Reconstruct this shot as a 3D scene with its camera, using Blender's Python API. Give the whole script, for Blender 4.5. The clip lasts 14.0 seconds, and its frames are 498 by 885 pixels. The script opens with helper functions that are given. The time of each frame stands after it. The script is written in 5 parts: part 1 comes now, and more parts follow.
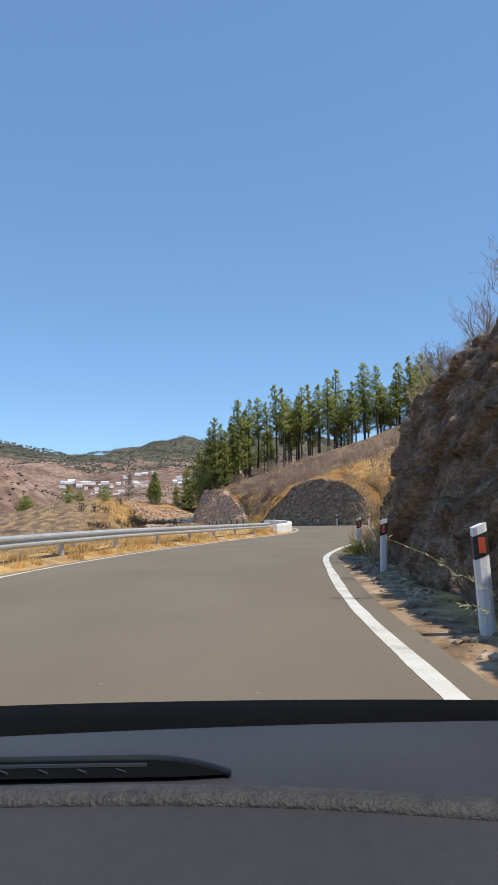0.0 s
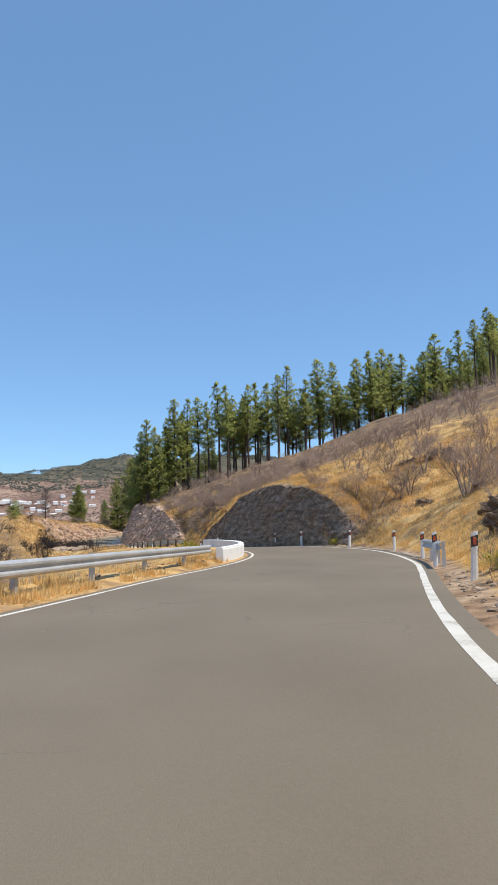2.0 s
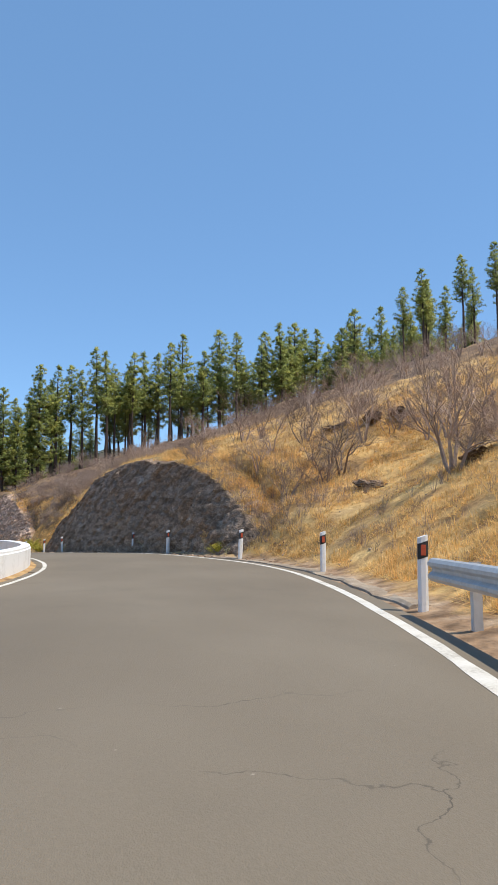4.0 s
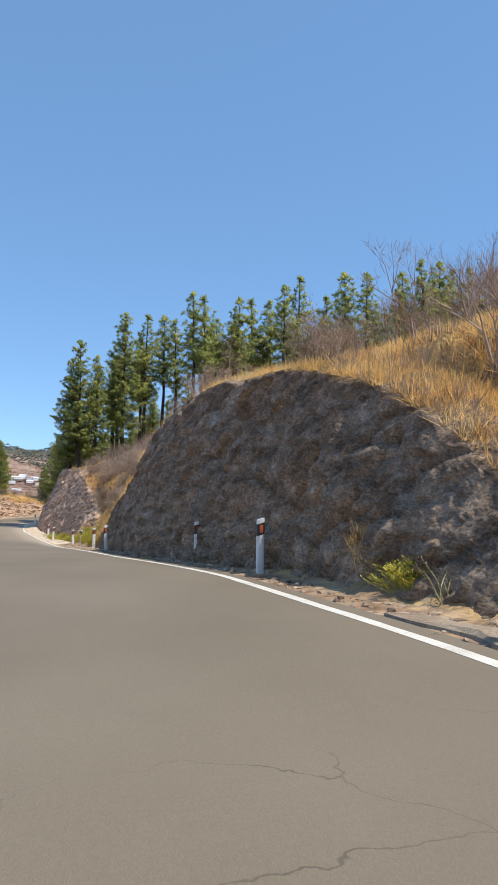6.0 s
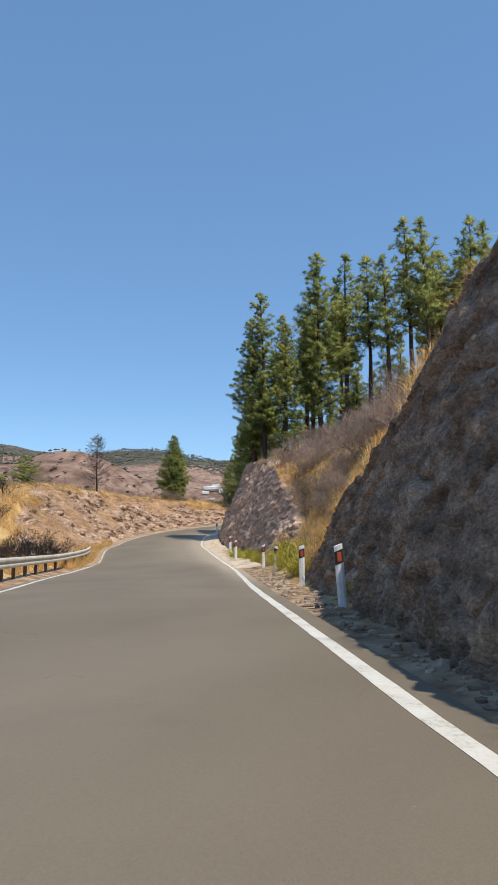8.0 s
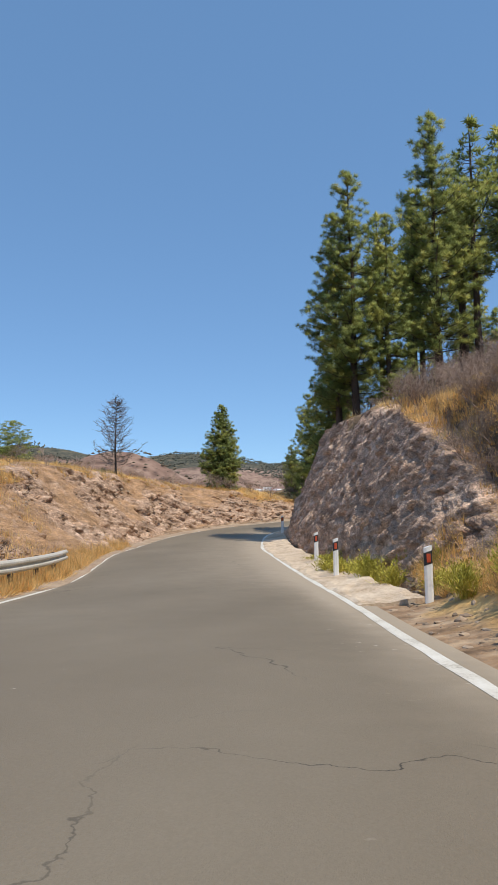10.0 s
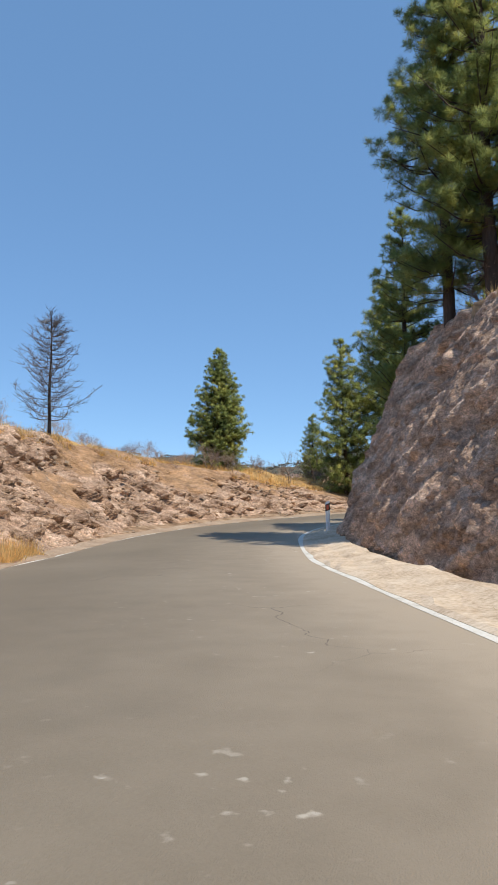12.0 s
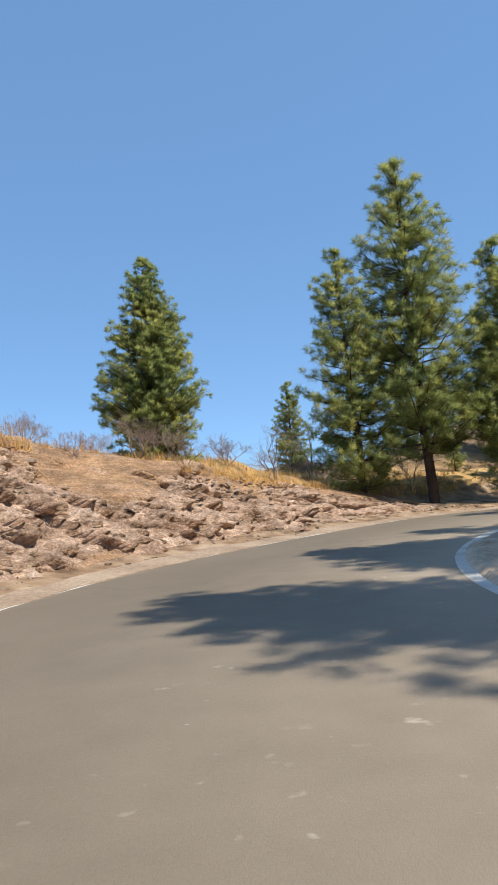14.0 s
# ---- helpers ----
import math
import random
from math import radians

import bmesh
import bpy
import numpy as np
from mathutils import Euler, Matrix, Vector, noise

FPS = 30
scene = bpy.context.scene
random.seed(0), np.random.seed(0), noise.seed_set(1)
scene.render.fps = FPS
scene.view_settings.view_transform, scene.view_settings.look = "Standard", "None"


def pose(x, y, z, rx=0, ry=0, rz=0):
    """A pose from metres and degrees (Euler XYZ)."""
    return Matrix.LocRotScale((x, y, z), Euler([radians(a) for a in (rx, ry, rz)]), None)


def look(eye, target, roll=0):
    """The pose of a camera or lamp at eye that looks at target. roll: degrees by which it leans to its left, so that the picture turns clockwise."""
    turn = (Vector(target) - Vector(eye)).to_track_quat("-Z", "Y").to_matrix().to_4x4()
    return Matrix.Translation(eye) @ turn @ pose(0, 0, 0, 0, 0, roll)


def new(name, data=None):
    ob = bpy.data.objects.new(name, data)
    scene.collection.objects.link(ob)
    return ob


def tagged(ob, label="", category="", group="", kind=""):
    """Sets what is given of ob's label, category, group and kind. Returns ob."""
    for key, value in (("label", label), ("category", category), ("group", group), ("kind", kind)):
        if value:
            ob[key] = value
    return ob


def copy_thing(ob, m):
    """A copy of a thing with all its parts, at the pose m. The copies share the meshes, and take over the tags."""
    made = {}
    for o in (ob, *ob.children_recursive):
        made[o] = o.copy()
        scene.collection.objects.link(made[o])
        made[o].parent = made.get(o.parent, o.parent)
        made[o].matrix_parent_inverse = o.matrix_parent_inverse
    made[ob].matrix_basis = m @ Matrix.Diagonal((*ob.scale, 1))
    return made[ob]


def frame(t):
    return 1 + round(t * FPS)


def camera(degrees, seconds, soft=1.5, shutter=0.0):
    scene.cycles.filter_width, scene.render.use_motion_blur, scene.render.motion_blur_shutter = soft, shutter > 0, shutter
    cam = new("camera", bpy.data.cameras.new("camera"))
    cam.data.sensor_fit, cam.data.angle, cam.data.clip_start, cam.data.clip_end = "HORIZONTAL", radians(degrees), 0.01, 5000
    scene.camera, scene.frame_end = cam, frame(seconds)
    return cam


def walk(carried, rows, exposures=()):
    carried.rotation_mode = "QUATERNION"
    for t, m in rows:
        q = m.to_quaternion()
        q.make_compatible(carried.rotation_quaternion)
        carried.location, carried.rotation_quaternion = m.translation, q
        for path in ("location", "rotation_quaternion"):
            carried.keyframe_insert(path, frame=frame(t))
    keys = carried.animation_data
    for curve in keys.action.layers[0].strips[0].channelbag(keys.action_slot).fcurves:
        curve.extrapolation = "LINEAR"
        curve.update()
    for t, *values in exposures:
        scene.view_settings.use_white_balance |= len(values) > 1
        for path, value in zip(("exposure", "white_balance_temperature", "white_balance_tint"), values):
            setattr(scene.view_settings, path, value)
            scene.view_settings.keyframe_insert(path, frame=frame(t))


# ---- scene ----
cam = camera(37.4, 14.0, soft=0.6)
PATH = [
    (0, (1.123, -2.221, 1.292), (1.096, -0.23, 1.49), -0.8),
    (0.5, (0.912, 2.37, 1.256), (0.88, 4.359, 1.469), -0.7),
    (1, (0.896, 6.873, 1.192), (0.908, 8.859, 1.43), -0.7),
    (1.5, (0.935, 11.515, 1.221), (1.01, 13.499, 1.464), -0.9),
    (2, (1.419, 16.079, 1.251), (1.55, 18.06, 1.495), -1.5),
    (2.5, (2.262, 20.693, 1.259), (2.527, 22.66, 1.502), -1.7),
    (2.7, (2.656, 22.55, 1.252), (2.972, 24.509, 1.498), -1.8),
    (4.8, (7.134, 42.734, 1.163), (7.518, 44.683, 1.394), 0.0),
    (5, (7.398, 44.713, 1.163), (7.737, 46.671, 1.388), 0.2),
    (5.5, (7.786, 49.615, 1.194), (8.004, 51.592, 1.398), 0.7),
    (6, (7.742, 54.519, 1.241), (7.807, 56.507, 1.449), 1.0),
    (6.5, (7.352, 59.294, 1.29), (7.266, 61.281, 1.505), 0.9),
    (7, (6.562, 64.007, 1.363), (6.362, 65.984, 1.587), 0.3),
    (7.5, (5.438, 68.655, 1.326), (5.117, 70.618, 1.542), -0.2),
    (8, (4.096, 73.343, 1.244), (3.663, 75.283, 1.464), -0.8),
    (8.5, (2.656, 77.959, 1.115), (2.161, 79.883, 1.347), -1.1),
    (9, (1.204, 82.272, 1.042), (0.658, 84.182, 1.274), -1.5),
    (9.2, (0.679, 83.928, 0.983), (0.119, 85.834, 1.215), -1.5),
    (11.3, (-5.268, 102.293, 0.402), (-5.822, 104.2, 0.64), -0.1),
    (11.5, (-5.882, 103.886, 0.387), (-6.443, 105.79, 0.63), -0.3),
    (12, (-7.53, 107.841, 0.413), (-8.075, 109.75, 0.655), -0.4),
    (12.5, (-9.136, 111.746, 0.491), (-9.655, 113.661, 0.748), -1.3),
    (13, (-10.707, 115.629, 0.607), (-11.171, 117.556, 0.88), -2.3),
    (13.5, (-12.068, 119.557, 0.781), (-12.506, 121.487, 1.065), -3.5),
    (14, (-13.26, 123.586, 0.846), (-13.592, 125.537, 1.135), -4.9),
]
walk(cam, [(t, look(eye, target, roll)) for t, eye, target, roll in PATH],
     [(0, 0.2), (1.5, 0.24), (2.5, 0.26), (5, 0.36), (6.5, 0.32), (7.5, 0.2), (9, 0.06), (11.5, 0.15), (12.5, 0.22), (13.5, 0.24), (14, 0.34)])

# ---------- world and sun ----------
SUN_EL, SUN_AZ = radians(61.5), radians(-28)          # azimuth from +x towards +y
world = bpy.data.worlds.new("world")
scene.world = world
world.use_nodes = True
wn = world.node_tree
sky = wn.nodes.new("ShaderNodeTexSky")
sky.sky_type, sky.sun_disc = "NISHITA", False
sky.sun_elevation, sky.sun_rotation = SUN_EL, radians(90) - SUN_AZ
sky.altitude, sky.air_density, sky.dust_density, sky.ozone_density = 2400, 1.0, 0.0, 2.2
tint = wn.nodes.new("ShaderNodeMix")
tint.data_type, tint.blend_type = "RGBA", "MULTIPLY"
tint.inputs[0].default_value, tint.inputs[7].default_value = 1.0, (0.905, 1.02, 1.045, 1)
wn.links.new(sky.outputs[0], tint.inputs[6])
even = wn.nodes.new("ShaderNodeMix")       # thin high haze evens the blue out
even.data_type = "RGBA"
even.inputs[0].default_value, even.inputs[7].default_value = 0.5, (0.90, 1.87, 3.45, 1)
wn.links.new(tint.outputs[2], even.inputs[6])
wn.links.new(even.outputs[2], wn.nodes["Background"].inputs[0])
wn.nodes["Background"].inputs[1].default_value = 0.17
sun = new("sun", bpy.data.lights.new("sun", "SUN"))
sun.data.energy, sun.data.angle, sun.data.color = 3.7, radians(0.53), (1.0, 0.93, 0.81)
sun_dir = Vector((math.cos(SUN_EL) * math.cos(SUN_AZ), math.cos(SUN_EL) * math.sin(SUN_AZ), math.sin(SUN_EL)))
sun.matrix_world = look(sun_dir * 300, (0, 0, 0))


# ---------- materials ----------
def nodes_of(m):
    m.use_nodes = True
    return m.node_tree, m.node_tree.nodes["Principled BSDF"]


def mat(name, ramp, scale=2.0, rough=0.85, fine=18.0, fine_amount=0.35, bump=0.4, bump_scale=25.0, bump_dist=0.03,
        metal=0.0, stretch=(1, 1, 1), vary=0.0, spec=0.3, island=0.0):
    """Colour ramp over coarse noise, broken by fine noise; relief from a third noise. vary/island: brightness change per object/piece."""
    m = bpy.data.materials.new(name)
    nt, b = nodes_of(m)
    N, L = nt.nodes.new, nt.links.new
    geo = N("ShaderNodeNewGeometry")
    mp = N("ShaderNodeMapping")
    mp.inputs["Scale"].default_value = stretch
    L(geo.outputs["Position"], mp.inputs[0])
    n1, n2, n3 = N("ShaderNodeTexNoise"), N("ShaderNodeTexNoise"), N("ShaderNodeTexNoise")
    for n, s, d in ((n1, scale, 6), (n2, fine, 5), (n3, bump_scale, 8)):
        n.inputs["Scale"].default_value, n.inputs["Detail"].default_value = s, d
        L(mp.outputs[0], n.inputs["Vector"])
    mix = N("ShaderNodeMix")
    mix.data_type = "FLOAT"
    mix.inputs[0].default_value = fine_amount
    L(n1.outputs[0], mix.inputs[2])
    L(n2.outputs[0], mix.inputs[3])
    cr = N("ShaderNodeValToRGB")
    el = cr.color_ramp.elements
    while len(el) < len(ramp):
        el.new(0.5)
    for e, (p, c) in zip(el, ramp):
        e.position, e.color = p, (*c, 1)
    L(mix.outputs[0], cr.inputs[0])
    out = cr.outputs[0]
    if vary or island:
        info = N("ShaderNodeObjectInfo") if vary else geo
        hsv = N("ShaderNodeHueSaturation")
        mr = N("ShaderNodeMapRange")
        k = vary or island
        mr.inputs[3].default_value, mr.inputs[4].default_value = 1 - k, 1 + k
        L(info.outputs["Random" if vary else "Random Per Island"], mr.inputs[0])
        L(mr.outputs[0], hsv.inputs["Value"])
        L(out, hsv.inputs["Color"])
        out = hsv.outputs[0]
    L(out, b.inputs["Base Color"])
    b.inputs["Roughness"].default_value, b.inputs["Metallic"].default_value = rough, metal
    b.inputs["Specular IOR Level"].default_value = spec
    if bump:
        bp = N("ShaderNodeBump")
        bp.inputs["Strength"].default_value, bp.inputs["Distance"].default_value = bump, bump_dist
        L(n3.outputs[0], bp.inputs["Height"])
        L(bp.outputs[0], b.inputs["Normal"])
    return m


def thin_leaf(m, share):
    """Lets part of the light through, as thin needles and dry blades do."""
    nt = m.node_tree
    b = nt.nodes["Principled BSDF"]
    out = nt.nodes["Material Output"]
    tl, mx = nt.nodes.new("ShaderNodeBsdfTranslucent"), nt.nodes.new("ShaderNodeMixShader")
    mx.inputs[0].default_value = share
    nt.links.new(b.inputs["Base Color"].links[0].from_socket, tl.inputs[0])
    nt.links.new(b.outputs[0], mx.inputs[1])
    nt.links.new(tl.outputs[0], mx.inputs[2])
    nt.links.new(mx.outputs[0], out.inputs[0])
    return m


def rock_material(name, ramp, scale, layers=1.0, tilt=-36, scars=(), soil=None):
    """Layered, fractured rock: tilted thin beds, blocks of slightly differing tone, grain and relief."""
    m = mat(name, ramp, scale, 0.92, 8, 0.5, 0, spec=0.15)
    nt = m.node_tree
    N, L = nt.nodes.new, nt.links.new
    b = nt.nodes["Principled BSDF"]
    col = b.inputs["Base Color"].links[0].from_socket
    pos = N("ShaderNodeNewGeometry").outputs["Position"]
    n = N("ShaderNodeTexNoise")
    n.inputs["Scale"].default_value, n.inputs["Detail"].default_value = 1.6, 7
    L(pos, n.inputs["Vector"])
    warp = N("ShaderNodeVectorMath")
    warp.operation = "MULTIPLY_ADD"
    L(n.outputs["Color"], warp.inputs[0])
    warp.inputs[1].default_value = (0.35, 0.35, 0.25)
    L(pos, warp.inputs[2])

    def turned(stretch):
        mp = N("ShaderNodeMapping")
        mp.inputs["Rotation"].default_value = (radians(tilt), 0, 0)
        mp.inputs["Scale"].default_value = stretch
        L(warp.outputs[0], mp.inputs[0])
        return mp.outputs[0]

    def span(sock, a, c, lo, hi):
        r = N("ShaderNodeMapRange")
        r.inputs[1].default_value, r.inputs[2].default_value, r.inputs[3].default_value, r.inputs[4].default_value = a, c, lo, hi
        L(sock, r.inputs[0])
        return r.outputs[0]

    def two(op, a, c):
        x = N("ShaderNodeMath")
        x.operation = op
        L(a, x.inputs[0])
        L(c, x.inputs[1])
        return x.outputs[0]

    def noise_on(vec, s, detail, rough):
        q = N("ShaderNodeTexNoise")
        q.inputs["Scale"].default_value, q.inputs["Detail"].default_value, q.inputs["Roughness"].default_value = s, detail, rough
        L(vec, q.inputs["Vector"])
        return q.outputs[0]

    beds = noise_on(turned((1.0, 0.35, 2.2)), 1.7, 7, 0.6)
    grain = noise_on(turned((1.0, 0.7, 1.3)), 24, 9, 0.72)

    def cells(s, stretch, feature="F1"):
        vo = N("ShaderNodeTexVoronoi")
        vo.feature = feature
        vo.inputs["Scale"].default_value = s
        L(turned(stretch), vo.inputs["Vector"])
        return vo

    slabs, chips = cells(2.4, (1.0, 0.55, 1.5)), cells(9.0, (1.0, 0.45, 1.7))
    tone = two("MULTIPLY", two("MULTIPLY", span(slabs.outputs["Color"], 0, 1, 0.88, 1.12), span(chips.outputs["Color"], 0, 1, 0.80, 1.22)),
               two("MULTIPLY", span(beds, 0.37, 0.63, 1 - 0.34 * layers, 1 + 0.34 * layers), span(grain, 0.38, 0.62, 0.62, 1.42)))
    hsv = N("ShaderNodeHueSaturation")
    L(tone, hsv.inputs["Value"])
    if soil:                             # earth between the outcrops
        earth = N("ShaderNodeAttribute")
        earth.attribute_name = "earth"
        x = N("ShaderNodeMix")
        x.data_type = "RGBA"
        L(two("MULTIPLY", earth.outputs["Fac"], span(noise_on(pos, 3.0, 8, 0.65), 0.36, 0.5, 0.3, 1)), x.inputs[0])
        L(col, x.inputs[6])
        x.inputs[7].default_value = (*soil, 1)
        col = x.outputs[2]
    for place, size, rgb in scars:       # freshly broken places
        far = N("ShaderNodeVectorMath")
        far.operation = "DISTANCE"
        L(pos, far.inputs[0])
        far.inputs[1].default_value = place
        spot = two("MULTIPLY", span(far.outputs["Value"], size * 0.3, size, 1, 0), span(noise_on(turned((1.0, 0.5, 1.3)), 2.6, 8, 0.7), 0.46, 0.56, 0, 1))
        x = N("ShaderNodeMix")
        x.data_type = "RGBA"
        L(spot, x.inputs[0])
        L(col, x.inputs[6])
        x.inputs[7].default_value = (*rgb, 1)
        col = x.outputs[2]
    L(col, hsv.inputs["Color"])
    L(hsv.outputs[0], b.inputs["Base Color"])
    bp = N("ShaderNodeBump")
    bp.inputs["Strength"].default_value, bp.inputs["Distance"].default_value = 1.0, 0.08
    height = two("ADD", two("ADD", span(beds, 0, 1, 0, 0.8), span(slabs.outputs["Distance"], 0, 1, 0.10, 0)), two("ADD", span(chips.outputs["Distance"], 0, 1, 0.32, 0), span(grain, 0, 1, 0, 0.45)))
    L(height, bp.inputs["Height"])
    L(bp.outputs[0], b.inputs["Normal"])
    return m


def asphalt_material():
    """Worn asphalt: coarse tone, fine chippings, thin cracks and pale dust kept in a mask on the mesh."""
    m = mat("asphalt", [(0.3, (0.165, 0.132, 0.092)), (0.5, (0.199, 0.161, 0.114)), (0.72, (0.236, 0.195, 0.141))], 0.35, 0.8, 70, 0.3, 0.5, 140, 0.008, stretch=(1, 0.5, 1))
    nt = m.node_tree
    N, L = nt.nodes.new, nt.links.new
    b = nt.nodes["Principled BSDF"]
    col = b.inputs["Base Color"].links[0].from_socket
    pos = N("ShaderNodeNewGeometry").outputs["Position"]

    def noise_of(scale, detail=4):
        n = N("ShaderNodeTexNoise")
        n.inputs["Scale"].default_value, n.inputs["Detail"].default_value = scale, detail
        L(pos, n.inputs["Vector"])
        return n

    def remap(sock, a, c, lo=0.0, hi=1.0):
        r = N("ShaderNodeMapRange")
        r.inputs[1].default_value, r.inputs[2].default_value, r.inputs[3].default_value, r.inputs[4].default_value = a, c, lo, hi
        L(sock, r.inputs[0])
        return r.outputs[0]

    def mul(a, c):
        x = N("ShaderNodeMath")
        x.operation = "MULTIPLY"
        L(a, x.inputs[0])
        L(c, x.inputs[1])
        return x.outputs[0]

    def blend(fac, a, rgb):
        x = N("ShaderNodeMix")
        x.data_type = "RGBA"
        L(fac, x.inputs[0])
        L(a, x.inputs[6])
        x.inputs[7].default_value = (*rgb, 1)
        return x.outputs[2]

    warp = N("ShaderNodeVectorMath")
    warp.operation = "MULTIPLY_ADD"
    L(noise_of(1.3, 6).outputs["Color"], warp.inputs[0])
    warp.inputs[1].default_value = (1.1, 1.1, 0)
    L(pos, warp.inputs[2])
    vo = N("ShaderNodeTexVoronoi")
    vo.feature = "DISTANCE_TO_EDGE"
    vo.inputs["Scale"].default_value = 0.42
    L(warp.outputs[0], vo.inputs["Vector"])
    crack = mul(remap(vo.outputs["Distance"], 0.0008, 0.003, 1, 0), remap(noise_of(0.23).outputs[0], 0.54, 0.64))
    dust = N("ShaderNodeAttribute")
    dust.attribute_name = "dust"
    add = N("ShaderNodeMath")
    add.operation = "ADD"
    L(dust.outputs["Fac"], add.inputs[0])
    L(remap(noise_of(2.2, 9).outputs[0], 0.3, 0.7, -0.10, 0.10), add.inputs[1])
    col = blend(mul(remap(add.outputs[0], 0.25, 0.9), dust.outputs["Fac"]), col, (0.40, 0.325, 0.24))
    fleck = mul(remap(noise_of(9.0, 3).outputs[0], 0.73, 0.78), remap(noise_of(0.5, 2).outputs[0], 0.5, 0.6))
    col = blend(fleck, col, (0.42, 0.37, 0.30))
    chalk = mul(mul(remap(noise_of(6.5, 3).outputs[0], 0.66, 0.74, 0, 0.8), remap(noise_of(0.6, 2).outputs[0], 0.45, 0.6)), remap(dust.outputs["Fac"], 0.3, 0.6))
    col = blend(chalk, col, (0.58, 0.51, 0.42))
    dark = mul(remap(noise_of(0.75, 7).outputs[0], 0.56, 0.76, 0, 0.18), remap(noise_of(0.12, 3).outputs[0], 0.4, 0.6))
    col = blend(dark, col, (0.095, 0.080, 0.064))
    col = blend(crack, col, (0.055, 0.046, 0.037))
    L(col, b.inputs["Base Color"])
    return m


M_ASPHALT = asphalt_material()
M_PAINT = mat("road_paint", [(0.32, (0.40, 0.36, 0.29)), (0.45, (0.66, 0.62, 0.54)), (0.66, (0.78, 0.75, 0.68))], 2.2, 0.6, 30, 0.4, 0.3, 120, 0.005)


def ground_material():
    """Dry grass, bare soil, burnt scrub floor and far mountain land, mixed by masks kept on the mesh."""
    m = bpy.data.materials.new("dry_hillside")
    nt, b = nodes_of(m)
    N, L = nt.nodes.new, nt.links.new
    pos = N("ShaderNodeNewGeometry").outputs["Position"]

    def noise_of(scale, detail=6):
        n = N("ShaderNodeTexNoise")
        n.inputs["Scale"].default_value, n.inputs["Detail"].default_value = scale, detail
        L(pos, n.inputs["Vector"])
        return n.outputs[0]

    def ramp(fac, stops):
        cr = N("ShaderNodeValToRGB")
        el = cr.color_ramp.elements
        while len(el) < len(stops):
            el.new(0.5)
        for e, (p, c) in zip(el, stops):
            e.position, e.color = p, (*c, 1)
        L(fac, cr.inputs[0])
        return cr.outputs[0]

    def blend(fac, a, c):
        x = N("ShaderNodeMix")
        x.data_type = "RGBA"
        L(fac, x.inputs[0])
        L(a, x.inputs[6])
        L(c, x.inputs[7])
        return x.outputs[2]

    def mask(name, scale, soft=0.25):
        at = N("ShaderNodeAttribute")
        at.attribute_name = name
        add = N("ShaderNodeMath")
        add.operation = "ADD"
        L(at.outputs["Fac"], add.inputs[0])
        L(noise_of(scale), add.inputs[1])
        mr = N("ShaderNodeMapRange")
        mr.inputs[1].default_value, mr.inputs[2].default_value = 1.0 - soft, 1.0 + soft
        L(add.outputs[0], mr.inputs[0])
        return mr.outputs[0]

    grass = ramp(noise_of(0.9, 9), [(0.34, (0.25, 0.150, 0.072)), (0.45, (0.49, 0.300, 0.118)), (0.56, (0.64, 0.41, 0.162)), (0.74, (0.72, 0.50, 0.225))])
    soil = ramp(noise_of(1.6, 9), [(0.32, (0.17, 0.108, 0.065)), (0.48, (0.33, 0.215, 0.130)), (0.66, (0.50, 0.365, 0.245))])
    scrub = ramp(noise_of(0.8, 9), [(0.32, (0.11, 0.076, 0.055)), (0.5, (0.235, 0.160, 0.105)), (0.7, (0.42, 0.275, 0.140))])
    both = N("ShaderNodeMix")
    both.data_type = "FLOAT"
    both.inputs[0].default_value = 0.55
    L(noise_of(0.011, 8), both.inputs[2])
    L(noise_of(0.11, 12), both.inputs[3])
    hills = ramp(both.outputs[0], [(0.38, (0.115, 0.074, 0.056)), (0.46, (0.21, 0.130, 0.097)), (0.53, (0.30, 0.195, 0.145)), (0.60, (0.37, 0.260, 0.190)), (0.70, (0.46, 0.35, 0.26))])
    wood = ramp(noise_of(0.06, 10), [(0.35, (0.055, 0.058, 0.042)), (0.5, (0.10, 0.095, 0.066)), (0.65, (0.19, 0.15, 0.10))])
    c = blend(mask("scrub", 0.7), grass, scrub)
    c = blend(mask("soil", 1.3), c, soil)
    c = blend(mask("far", 0.05), c, hills)
    c = blend(mask("wood", 0.02, 0.08), c, wood)
    L(c, b.inputs["Base Color"])
    b.inputs["Roughness"].default_value, b.inputs["Specular IOR Level"].default_value = 0.95, 0.15
    bp = N("ShaderNodeBump")
    bp.inputs["Strength"].default_value, bp.inputs["Distance"].default_value = 0.9, 0.15
    L(noise_of(4.0, 10), bp.inputs["Height"])
    L(bp.outputs[0], b.inputs["Normal"])
    return m


